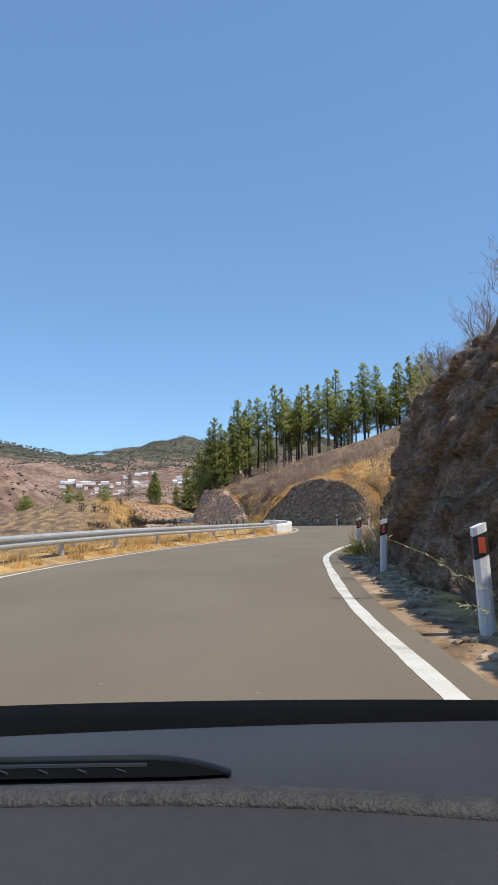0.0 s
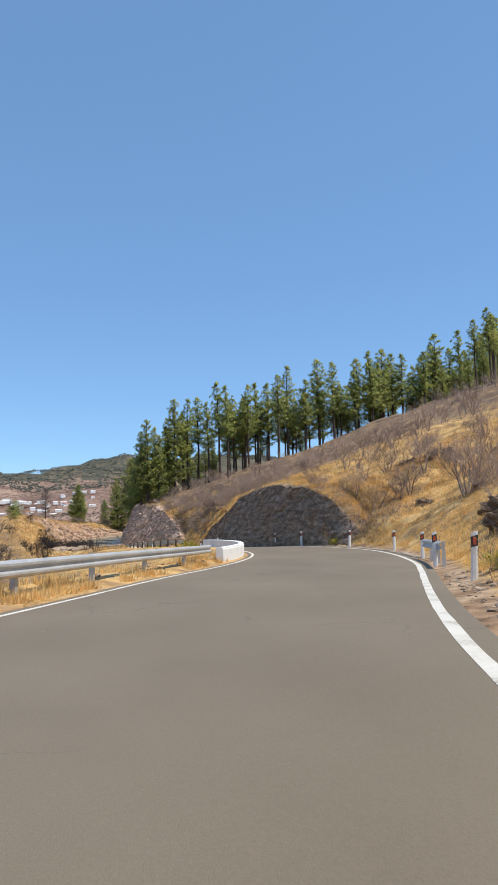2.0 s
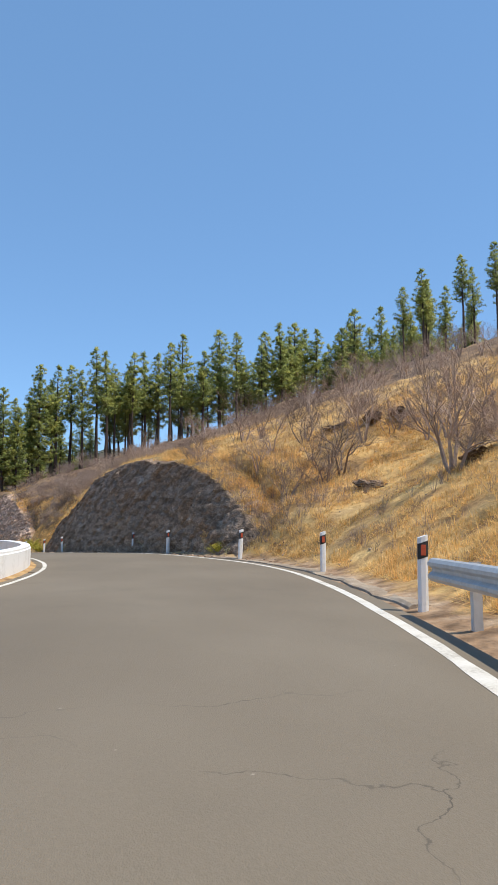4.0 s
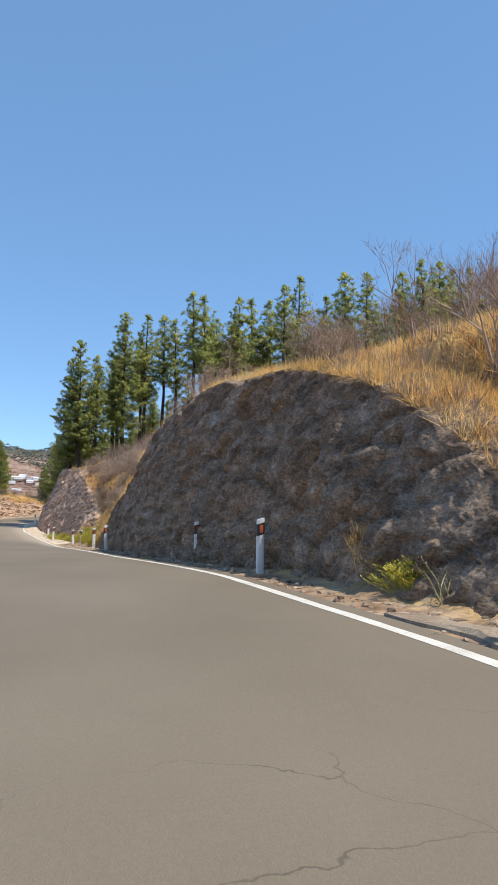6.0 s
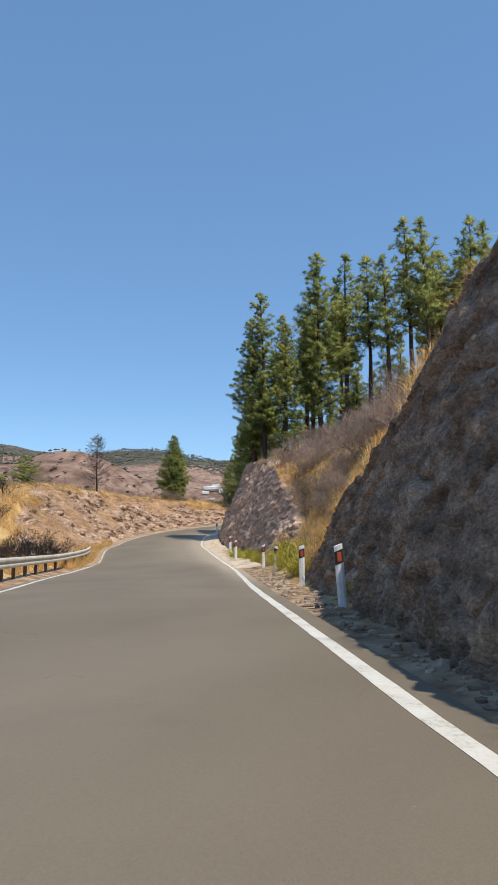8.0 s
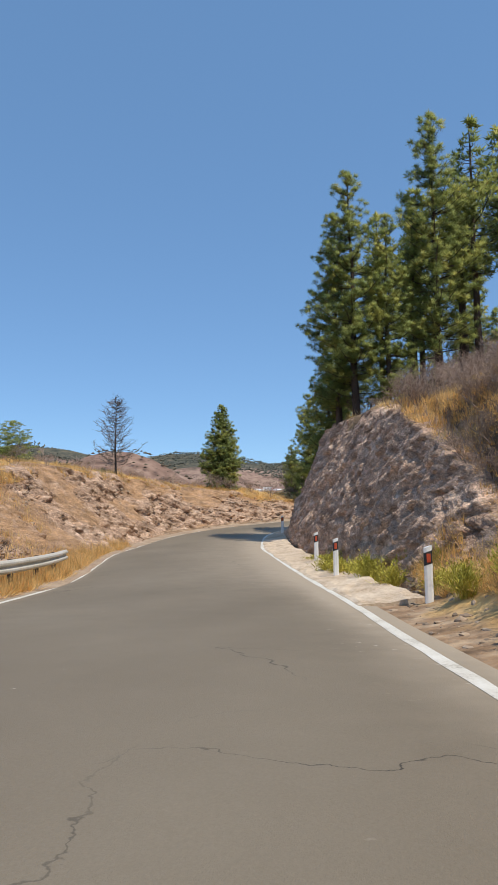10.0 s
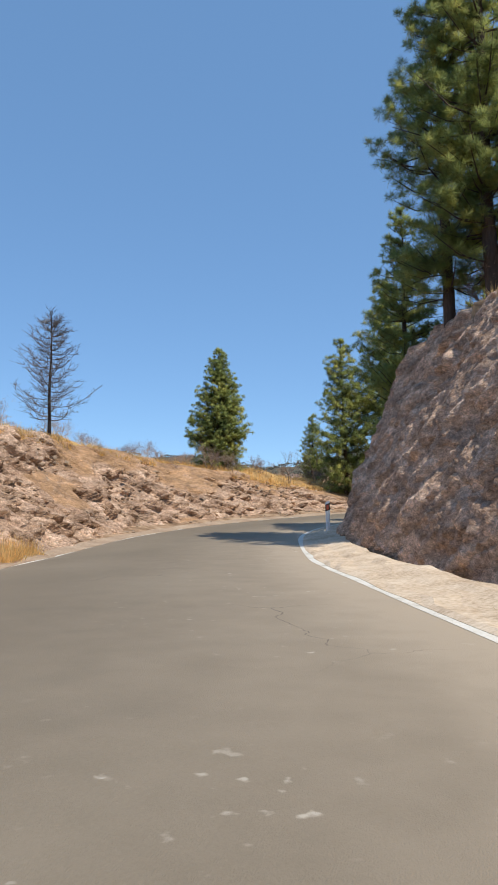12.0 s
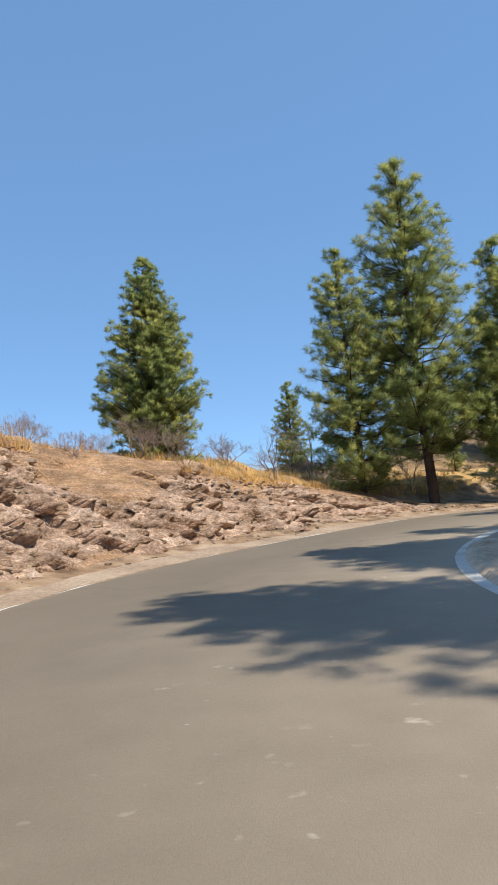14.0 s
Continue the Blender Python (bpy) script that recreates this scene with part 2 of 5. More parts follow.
M_GROUND = ground_material()
M_SOIL = mat("bare_soil", [(0.3, (0.24, 0.17, 0.12)), (0.5, (0.40, 0.29, 0.20)), (0.7, (0.52, 0.41, 0.30))], 1.2, 0.95, 14, 0.5, 0.7, 18, 0.05)
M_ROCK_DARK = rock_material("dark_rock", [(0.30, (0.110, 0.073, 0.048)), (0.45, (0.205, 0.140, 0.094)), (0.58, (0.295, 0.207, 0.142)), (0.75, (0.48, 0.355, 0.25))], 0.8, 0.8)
M_ROCK_GREY = rock_material("grey_rock", [(0.30, (0.165, 0.116, 0.080)), (0.45, (0.245, 0.175, 0.122)), (0.58, (0.32, 0.235, 0.168)), (0.72, (0.47, 0.365, 0.275))], 1.3, 1.0, -38,
    [((7.75, 74.4, 3.6), 0.7, (0.56, 0.47, 0.38)), ((7.7, 75.3, 4.2), 0.5, (0.56, 0.47, 0.38)), ((8.9, 70.8, 3.2), 0.5, (0.52, 0.43, 0.34)), ((6.6, 75.8, 1.7), 0.8, (0.44, 0.29, 0.16)), ((7.0, 73.2, 2.4), 0.7, (0.46, 0.32, 0.19))])
M_ROCK_TAN = rock_material("tan_rock", [(0.30, (0.235, 0.148, 0.098)), (0.44, (0.43, 0.284, 0.198)), (0.58, (0.58, 0.405, 0.292)), (0.75, (0.78, 0.60, 0.455))], 1.3, 0.9, -40)
M_ROCK_RED = rock_material("red_earth_rock", [(0.30, (0.17, 0.103, 0.068)), (0.43, (0.35, 0.228, 0.155)), (0.57, (0.50, 0.35, 0.252)), (0.74, (0.70, 0.55, 0.43))], 1.5, 0.7, -20, (), (0.37, 0.225, 0.125))
M_BARK = mat("pine_bark", [(0.3, (0.045, 0.034, 0.028)), (0.7, (0.12, 0.085, 0.065))], 3, 0.95, 20, 0.5, 0.9, 22, 0.04, stretch=(1, 1, 0.25))
M_NEEDLE = thin_leaf(mat("pine_needles", [(0.3, (0.175, 0.235, 0.088)), (0.5, (0.36, 0.405, 0.120)), (0.70, (0.68, 0.62, 0.17))], 0.9, 0.6, 4.0, 0.3, 0, island=0.3), 0.48)
M_TWIG = mat("burnt_twigs", [(0.3, (0.23, 0.165, 0.130)), (0.7, (0.47, 0.36, 0.285))], 1.5, 0.95, 12, 0.5, 0, vary=0.3)
M_TWIG_GREY = mat("grey_dead_twigs", [(0.3, (0.10, 0.085, 0.075)), (0.7, (0.24, 0.205, 0.185))], 2, 0.95, 12, 0.5, 0)
M_TWIG_BLACK = mat("charred_twigs", [(0.3, (0.02, 0.017, 0.016)), (0.7, (0.06, 0.05, 0.045))], 2, 0.95, 12, 0.5, 0, vary=0.3)
M_STRAW = thin_leaf(mat("dry_grass", [(0.34, (0.47, 0.275, 0.105)), (0.48, (0.80, 0.525, 0.20)), (0.66, (0.90, 0.70, 0.36))], 0.8, 0.9, 4, 0.4, 0, island=0.3), 0.45)
M_BROOM = mat("green_broom", [(0.3, (0.20, 0.20, 0.035)), (0.5, (0.42, 0.38, 0.06)), (0.7, (0.66, 0.54, 0.11))], 1.2, 0.8, 6, 0.5, 0, island=0.35)
M_SPRIG = mat("dull_sprig", [(0.3, (0.20, 0.18, 0.08)), (0.7, (0.46, 0.41, 0.22))], 3, 0.9, 12, 0.5, 0, island=0.3)
M_STEEL = mat("galvanised_steel", [(0.3, (0.42, 0.42, 0.41)), (0.7, (0.62, 0.62, 0.61))], 1.5, 0.5, 12, 0.4, 0.2, 40, 0.004, metal=0.35)
M_STEEL_DUSTY = mat("dusty_steel", [(0.3, (0.46, 0.42, 0.35)), (0.7, (0.68, 0.64, 0.57))], 1.5, 0.7, 12, 0.4, 0.2, 40, 0.004, metal=0.15)
M_POST_RUST = mat("rusty_post", [(0.3, (0.07, 0.05, 0.038)), (0.7, (0.17, 0.125, 0.095))], 4, 0.85, 25, 0.4, 0.3, 60, 0.004)
M_WHITE = mat("white_plastic", [(0.25, (0.62, 0.60, 0.56)), (0.5, (0.80, 0.79, 0.77))], 2, 0.55, 20, 0.4, 0.1, 60, 0.003)
M_BLACK = mat("black_band", [(0.3, (0.025, 0.025, 0.025)), (0.7, (0.05, 0.05, 0.05))], 5, 0.5, 20, 0.4, 0)
M_REFLECT = mat("amber_reflector", [(0.3, (0.42, 0.06, 0.03)), (0.7, (0.62, 0.13, 0.06))], 8, 0.25, 60, 0.5, 0.3, 200, 0.003, spec=0.6)
M_LIMEWASH = mat("white_limewash", [(0.25, (0.60, 0.58, 0.54)), (0.5, (0.82, 0.81, 0.79))], 1.5, 0.85, 14, 0.4, 0.5, 30, 0.01)
M_CONCRETE = mat("concrete", [(0.3, (0.20, 0.145, 0.098)), (0.5, (0.34, 0.265, 0.19)), (0.7, (0.50, 0.41, 0.31))], 2, 0.9, 25, 0.45, 0.6, 40, 0.02)
M_TILE = mat("roof_tile", [(0.3, (0.30, 0.12, 0.07)), (0.7, (0.45, 0.20, 0.12))], 0.4, 0.9, 3, 0.4, 0)
M_WINDOW = mat("dark_glazing", [(0.3, (0.02, 0.022, 0.025)), (0.7, (0.05, 0.055, 0.06))], 1, 0.15, 4, 0.4, 0, spec=0.6)
M_FOREST = mat("far_forest", [(0.3, (0.085, 0.092, 0.072)), (0.7, (0.15, 0.146, 0.115))], 0.02, 0.9, 0.15, 0.4, 0, island=0.3)


# ---------- numeric noise ----------
def hash3(i, j, k, seed):
    h = (i * 374761393 + j * 668265263 + k * 2147483647 + seed * 974634777) & 0xFFFFFFFF
    h = ((h ^ (h >> 13)) * 1274126177) & 0xFFFFFFFF
    h = ((h ^ (h >> 16)) * 2246822519) & 0xFFFFFFFF
    return ((h ^ (h >> 15)) & 0xFFFFFF) / float(0xFFFFFF)


def vnoise(x, y, z=0.0, seed=0):
    """Value noise in -1..1 over arrays."""
    x, y, z = np.broadcast_arrays(np.asarray(x, float), np.asarray(y, float), np.asarray(z, float))
    f = [np.floor(a) for a in (x, y, z)]
    i = [a.astype(np.int64) for a in f]
    u = [(a - b) for a, b in zip((x, y, z), f)]
    u = [a * a * (3 - 2 * a) for a in u]
    r = 0
    for dx in (0, 1):
        for dy in (0, 1):
            for dz in (0, 1):
                w = (u[0] if dx else 1 - u[0]) * (u[1] if dy else 1 - u[1]) * (u[2] if dz else 1 - u[2])
                r = r + w * hash3(i[0] + dx, i[1] + dy, i[2] + dz, seed)
    return r * 2 - 1


def fbm(x, y, z=0.0, octaves=4, seed=0, gain=0.5):
    s, a, f = 0, 1.0, 1.0
    for o in range(octaves):
        s = s + a * vnoise(np.asarray(x) * f, np.asarray(y) * f, np.asarray(z) * f, seed + o)
        a, f = a * gain, f * 2.03
    return s


def shards(x, y, z, seed=0):
    """Flat tilted facets, one to a scattered point: their height, and the distance to the joint between two."""
    x, y, z = (np.asarray(a, float) for a in (x, y, z))
    ix, iy, iz = (np.floor(a).astype(np.int64) for a in (x, y, z))
    f1, f2, plane = np.full(x.shape, 9.0), np.full(x.shape, 9.0), np.zeros(x.shape)
    for dx in (-1, 0, 1):
        for dy in (-1, 0, 1):
            for dz in (-1, 0, 1):
                c = (ix + dx, iy + dy, iz + dz)
                h = [hash3(*c, seed + k) for k in range(4)]
                rx, ry, rz = x - c[0] - h[0], y - c[1] - h[1], z - c[2] - h[2]
                d = np.sqrt(rx * rx + ry * ry + rz * rz)
                p = (h[3] - 0.5) * 1.4 + rx * (h[1] - 0.5) * 1.6 + ry * (h[2] - 0.5) * 2.4 + rz * (h[0] - 0.62) * 2.4
                near = d < f1
                f2 = np.where(near, f1, np.minimum(f2, d))
                plane = np.where(near, p, plane)
                f1 = np.where(near, d, f1)
    return plane, f2 - f1


def smooth(a, b, x):
    t = np.clip((np.asarray(x, float) - a) / (b - a), 0, 1)
    return t * t * (3 - 2 * t)


# ---------- plan: road edges, heights ----------
EDGE_R = [(2.6, -40), (2.35, -10), (2.3, 2), (2.3, 7), (2.45, 11), (2.8, 17), (3.35, 20.5), (4.34, 25), (5.36, 28.9), (6.33, 32.4), (8.4, 40), (9.6, 46), (10.25, 51), (10.4, 54.5),
          (10.15, 58), (9.5, 61), (8.6, 64.2), (7.8, 67.6), (7.0, 70.1), (5.97, 73), (4.75, 76.3), (3.56, 80), (2.35, 84), (1.25, 87.6), (-0.2, 92.6), (-1.7, 98),
          (-3.6, 104.5), (-5.8, 110.6), (-7.3, 114.6), (-9.1, 119.3), (-10.3, 122.5), (-11.3, 126), (-12.2, 129.8), (-12.4, 132), (-12.2, 134.5), (-11.2, 137.5),
          (-9, 140.5), (-5.5, 143.5), (0, 147.5), (10, 155), (30, 172)]
EDGE_L = [(-4.4, -40), (-4.4, -10), (-4.3, 2), (-4.0, 12.4), (-3.1, 19.1), (-2.1, 24.4), (-0.9, 30), (0.2, 35.5), (1.6, 40.9), (2.9, 46.5), (3.7, 51), (4.0, 55), (3.8, 59),
          (3.0, 63), (1.8, 67), (0.3, 71), (-1.3, 75.5), (-2.8, 80), (-4.1, 84.5), (-5.3, 88.8), (-7.8, 95.5), (-9.9, 101.9), (-11.7, 108.5), (-14.1, 114.5), (-16.0, 119.5),
          (-17.3, 125), (-17.9, 129), (-17.9, 132), (-17.3, 135), (-16.1, 137.9), (-14.5, 141.3), (-12.3, 145.2), (-9.3, 148.3), (-4, 152.3), (6, 160), (26, 177)]
ROAD_Z = [(-40, 0.15), (-2, 0.18), (7, 0.13), (16, 0.16), (22, 0.17), (33, 0.12), (44, 0.08), (50, 0.11), (54.5, 0.16), (59, 0.21), (64, 0.26), (68.6, 0.23), (73, 0.15),
          (78, 0.04), (82, -0.05), (88, -0.22), (95, -0.46), (102, -0.67), (106, -0.68), (110, -0.63), (115.6, -0.47), (119.5, -0.31), (123.6, -0.18), (127, 0.03),
          (131.5, 0.35), (138, 0.88), (145, 1.35), (155, 1.75), (172, 2.2), (200, 2.6)]


def spline(points, step=0.5):
    """Catmull-Rom through the points, resampled evenly."""
    p = np.array([points[0]] + list(points) + [points[-1]], float)
    out = []
    for i in range(1, len(p) - 2):
        for t in np.linspace(0, 1, 24, endpoint=False):
            a, b, c, d = p[i - 1], p[i], p[i + 1], p[i + 2]
            out.append(0.5 * (2 * b + (c - a) * t + (2 * a - 5 * b + 4 * c - d) * t * t + (3 * b - a - 3 * c + d) * t ** 3))
    out = np.array(out + [p[-1]])
    s = np.concatenate([[0], np.cumsum(np.hypot(*np.diff(out, axis=0).T))])
    q = np.arange(0, s[-1], step)
    k = np.hanning(11) / np.hanning(11).sum()
    return np.stack([np.convolve(np.pad(np.interp(q, s, out[:, c]), 5, mode="reflect", reflect_type="odd"), k, "valid") for c in (0, 1)], 1)


SR, SL = spline(EDGE_R), spline(EDGE_L)


def tangents(c):
    t = np.gradient(c, axis=0)
    return t / np.linalg.norm(t, axis=1)[:, None]


TR, TL = tangents(SR), tangents(SL)
_zy, _zz = np.array(ROAD_Z).T
_zyd = np.arange(-40, 201, 0.5)
_k = np.hanning(13)
_zd = np.convolve(np.pad(np.interp(_zyd, _zy, _zz), 6, mode="edge"), _k / _k.sum(), "valid")


def road_z(y):
    return np.interp(y, _zyd, _zd)


def signed(x, y, curve, tang):
    """Distance to a curve, positive to its right, and the y of the nearest point."""
    x, y = np.ravel(x), np.ravel(y)
    d, at = np.empty(len(x)), np.empty(len(x))
    for i in range(0, len(x), 8192):
        dx, dy = x[i:i + 8192, None] - curve[None, :, 0], y[i:i + 8192, None] - curve[None, :, 1]
        k = np.argmin(dx * dx + dy * dy, axis=1)
        r = np.arange(len(k))
        side = dx[r, k] * tang[k, 1] - dy[r, k] * tang[k, 0]
        along = np.clip(dx[r, k] * tang[k, 0] + dy[r, k] * tang[k, 1], -0.4, 0.4)
        gone = np.hypot(dx[r, k] - along * tang[k, 0], dy[r, k] - along * tang[k, 1])
        d[i:i + 8192] = np.sign(side) * gone
        at[i:i + 8192] = curve[k, 1] + along * tang[k, 1]
    return d, at


# rock cuttings beside the right edge: y, height above the road
CUT_A = [(-14, 4.9), (2, 4.6), (8, 4.3), (14, 4.2), (18, 3.7), (20, 2.8), (22, 1.8), (25, 1.3), (28, 0.8), (32, 0.0)]
CUT_C = [(60, 0.0), (62, 1.2), (64, 2.4), (66.5, 3.4), (69, 4.1), (72, 4.6), (75, 4.9), (79, 4.9), (83, 4.4), (86, 3.7), (88.5, 3.0), (90.5, 2.5), (93, 1.9), (95, 1.2), (97, 0.0)]
CUT_E = [(102.5, 0.0), (104.5, 1.0), (107, 2.5), (110, 3.9), (113, 4.9), (119, 5.5), (124, 5.7), (130, 5.6), (133.5, 4.9), (136.5, 3.5), (139, 1.8), (142, 0.0)]


def cut_height(y):
    r = 0
    for c in (CUT_A, CUT_C, CUT_E):
        yy, hh = np.array(c).T
        r = np.maximum(r, np.interp(y, yy, hh, left=0, right=0))
    return r


HILL = [(0, -0.06), (0.5, -0.03), (1.3, 0.12), (3, 1.0), (8, 4.2), (15, 7.9), (30, 14.6), (45, 20.5), (52, 22.5), (60, 23.5), (85, 21), (130, 15), (300, 8), (900, 0)]
SHOULDER = [(86, 0), (92, 1.5), (97, 2.4), (102, 2.5), (106, 1.5), (110, 0.5), (113, 0)]
FLANK = [(52, 0), (57, 0.5), (60.5, 1.3), (64, 1.4), (67, 1.1), (70, 0)]
BANK = [(101, 0), (107, 0.7), (112, 1.9), (118, 3.3), (124, 3.9), (133, 3.6), (139, 2.45), (144, 2.0), (148, 1.0), (152, 0.6), (158, 0.9), (200, 1.5)]
BANK_D, BANK_K = [1.6, 3.9, 4.5, 5.2, 8.0], [0, 0.10, 0.50, 0.96, 1.06]


def far_height(x, y):
    """Valley and the mountains behind it."""
    r = np.hypot(x, y)
    base = np.interp(r, [0, 120, 260, 500, 900, 1300, 1900, 2500, 3000, 3600], [-5, -9, -14, -5, 22, 55, 130, 232, 262, 160])
    az = np.degrees(np.arctan2(x, y))
    base = base * (1 + 0.10 * np.sin(az * 0.17 + 1.0) + 0.05 * np.sin(az * 0.55))
    base = base + 42 * np.exp(-((x + 205) ** 2 + (y - 520) ** 2) / (2 * 46 ** 2)) + 20 * np.exp(-((x + 265) ** 2 + (y - 530) ** 2) / (2 * 50 ** 2))     # bare brown hill
    amp = np.interp(r, [0, 150, 600, 1500, 3000], [0.5, 2.0, 9, 26, 34])
    return base + amp * fbm(x * 0.004, y * 0.004, 0.3, 5, 11) + 0.25 * amp * fbm(x * 0.02, y * 0.02, 0.7, 3, 17)


def ground_z(x, y, under=True):
    shape = np.shape(x)
    x, y = np.ravel(np.asarray(x, float)), np.ravel(np.asarray(y, float))
    dr, yr = signed(x, y, SR, TR)
    dl, yl = signed(x, y, SL, TL)
    dl = -dl
    zr = road_z(np.where(dr > 0, yr, np.where(dl > 0, yl, y))) * smooth(34, 12, np.maximum(dr, dl))
    hx, hz = np.array(HILL).T
    H = cut_height(yr)
    hill = np.interp(dr, hx, hz)
    top = 2.9
    hill = hill * (1 - smooth(0.2, 1.2, H) * smooth(4.2, 3.0, dr) * (dr > 0.6))
    extra = np.maximum(H - np.interp(top, hx, hz), 0) * smooth(2.9, 3.9, dr) * np.exp(-np.clip(dr - top, 0, None) / 9)
    sy, sh = np.array(SHOULDER).T
    extra = extra + np.interp(yr, sy, sh) * smooth(1.3, 5.5, dr) * np.exp(-np.clip(dr - 5.5, 0, None) / 14)
    fy, fh = np.array(FLANK).T
    extra = extra + np.interp(yr, fy, fh) * smooth(1.0, 2.8, dr) * np.exp(-np.clip(dr - 2.8, 0, None) / 3.5)
    rough = 0.16 * fbm(x * 0.55, y * 0.55, 0, 4, 3) + 0.5 * fbm(x * 0.11, y * 0.11, 0, 3, 5)
    right = hill + extra + rough * smooth(1.2, 6, dr)
    # left: verge, then valley or bank
    by, bh = np.array(BANK).T
    B = np.interp(yl, by, bh)
    bank = np.interp(dl, [0, 0.7, 1.3], [0, 0.05, 0.2]) + B * np.interp(dl, BANK_D, BANK_K) + rough * smooth(0.8, 5, dl) * 0.8
    drop = smooth(70, 100, yl)
    fall = np.interp(dl, [0, 1.2, 3, 8, 25, 80], [0, 0.05, -0.3, -2.2, -7, -10]) * (1 - drop) + drop * np.interp(dl, [0, 1, 4, 12, 30, 80], [0, 0.05, 0.1, -0.3, -2.0, -8.0])
    down = np.interp(dl, [5, 14, 60], [0, 0, -9]) * smooth(0.3, 1.5, B)
    left = bank + down + fall * (1 - smooth(0.2, 1.2, B)) - 0.05 * smooth(0.6, 0, dl)
    h = zr + np.where(dr > 0, right, np.where(dl > 0, left, -0.07))
    h = h + 6.5 * np.exp(-((x + 2) ** 2 + (y - 180) ** 2) / 480) * smooth(4, 14, dl)      # rise behind the bend
    w = smooth(60, 160, np.where(dr > 0, dr * 0.45, dl))
    far = far_height(x, y)
    w = np.maximum(w, smooth(240, 420, np.hypot(x, y - 70)))
    return (h * (1 - w) + far * w).reshape(shape)


# ---------- mesh helpers ----------
def mesh(name, verts, faces, material=None, smooth_on=True):
    me = bpy.data.meshes.new(name)
    v = np.asarray(verts, float)
    me.from_pydata(v.tolist(), [], faces.tolist() if isinstance(faces, np.ndarray) else faces)
    if smooth_on:
        me.polygons.foreach_set("use_smooth", [True] * len(me.polygons))
    if material:
        for m in material if isinstance(material, (list, tuple)) else (material,):
            me.materials.append(m)
    return me


def grid_faces(nu, nv):
    i = np.arange((nu - 1) * nv).reshape(nu - 1, nv)[:, :-1].ravel()
    return np.stack([i, i + nv, i + nv + 1, i + 1], 1)


def part(name, me, parent, label=""):
    ob = new(name, me)
    ob.parent = parent
    return tagged(ob, label) if label else ob


def box(bm, x0, x1, y0, y1, z0, z1, m=None, bevel=0.0):
    r = bmesh.ops.create_cube(bm, size=1, matrix=Matrix.Translation(((x0 + x1) / 2, (y0 + y1) / 2, (z0 + z1) / 2)) @ Matrix.Diagonal((x1 - x0, y1 - y0, z1 - z0, 1)))
    if bevel:
        bmesh.ops.bevel(bm, geom=list({e for v in r["verts"] for e in v.link_edges}), offset=bevel, segments=2, affect="EDGES", profile=0.6)


def from_bm(name, bm, material, smooth_on=False):
    me = bpy.data.meshes.new(name)
    bm.to_mesh(me)
    bm.free()
    me.materials.append(material)
    if smooth_on:
        me.polygons.foreach_set("use_smooth", [True] * len(me.polygons))
    return me


class Lump:
    """Collects limbs and leaves for one mesh."""

    def __init__(self):
        self.v, self.f, self.n, self.out = [], [], 0, []

    def limb(self, a, b, r0, r1, sides=3):
        a, b = Vector(a), Vector(b)
        d = (b - a).normalized()
        u = d.orthogonal().normalized()
        w = d.cross(u)
        k = self.n
        for p, r in ((a, r0), (b, r1)):
            for i in range(sides):
                t = 2 * math.pi * i / sides
                self.v.append(p + (u * math.cos(t) + w * math.sin(t)) * r)
        for i in range(sides):
            j = (i + 1) % sides
            self.f.append((k + i, k + j, k + sides + j, k + sides + i))
        self.n += 2 * sides

    def tri(self, a, b, c, out=None):
        """A leaf; out is the way the surface of its tuft faces."""
        if out is not None:
            if (b - a).cross(c - a).dot(out) < 0:
                a, b = b, a
            self.out += [out, out, out]
        self.v += [a, b, c]
        self.f.append((self.n, self.n + 1, self.n + 2))
        self.n += 3

    def mesh(self, name, material, smooth_on=False):
        me = mesh(name, [tuple(p) for p in self.v], self.f, material, smooth_on or bool(self.out))
        if self.out and len(self.out) == len(self.v):
            me.normals_split_custom_set_from_vertices([tuple(n) for n in self.out])
        return me
# ---------- ground ----------
def spread(lo, hi, step, far, ratio):
    c = list(np.arange(lo, hi + step, step))
    g, p = step, c[-1]
    while p < far:
        g *= ratio
        p += g
        c.append(p)
    g, p = step, c[0]
    while p > -far:
        g *= ratio
        p -= g
        c.insert(0, p)
    return np.array(c)


gx, gy = spread(-36, 36, 0.46, 3600, 1.09), spread(-6, 172, 0.46, 3600, 1.09)
GX, GY = np.meshgrid(gx, gy, indexing="ij")
GZ = ground_z(GX, GY)
ground = new("ground", mesh("ground", np.stack([GX.ravel(), GY.ravel(), GZ.ravel()], 1), grid_faces(len(gx), len(gy)), M_GROUND))


def set_mask(ob, name, values):
    at = ob.data.attributes.new(name, "FLOAT", "POINT")
    at.data.foreach_set("value", np.ravel(values).astype(np.float32))


_dr, _yr = signed(GX, GY, SR, TR)
_dl, _yl = signed(GX, GY, SL, TL)
_dl = -_dl
_x, _y = GX.ravel(), GY.ravel()
verge = np.where(_dr > 0, smooth(1.6, 0.7, _dr), smooth(1.5, 0.5, _dl) * (0.45 + 0.55 * smooth(70, 90, _yl)))
loose = np.where(_dr > 0, smooth(98, 108, _yr) * smooth(3.5, 1.8, _dr), smooth(104, 112, _yl) * smooth(5.2, 4.0, _dl))
set_mask(ground, "soil", np.clip(np.maximum(verge, loose), 0, 1) * 0.9)
ridge = 0.85 * smooth(1.6, 3.0, _dr) * smooth(90, 98, _yr) + smooth(7, 16, _dr) * smooth(84, 104, _yr) + smooth(14, 30, _dr) * smooth(50, 80, _yr) + smooth(4, 8, _dr) * smooth(86, 100, _yr) * 0.6
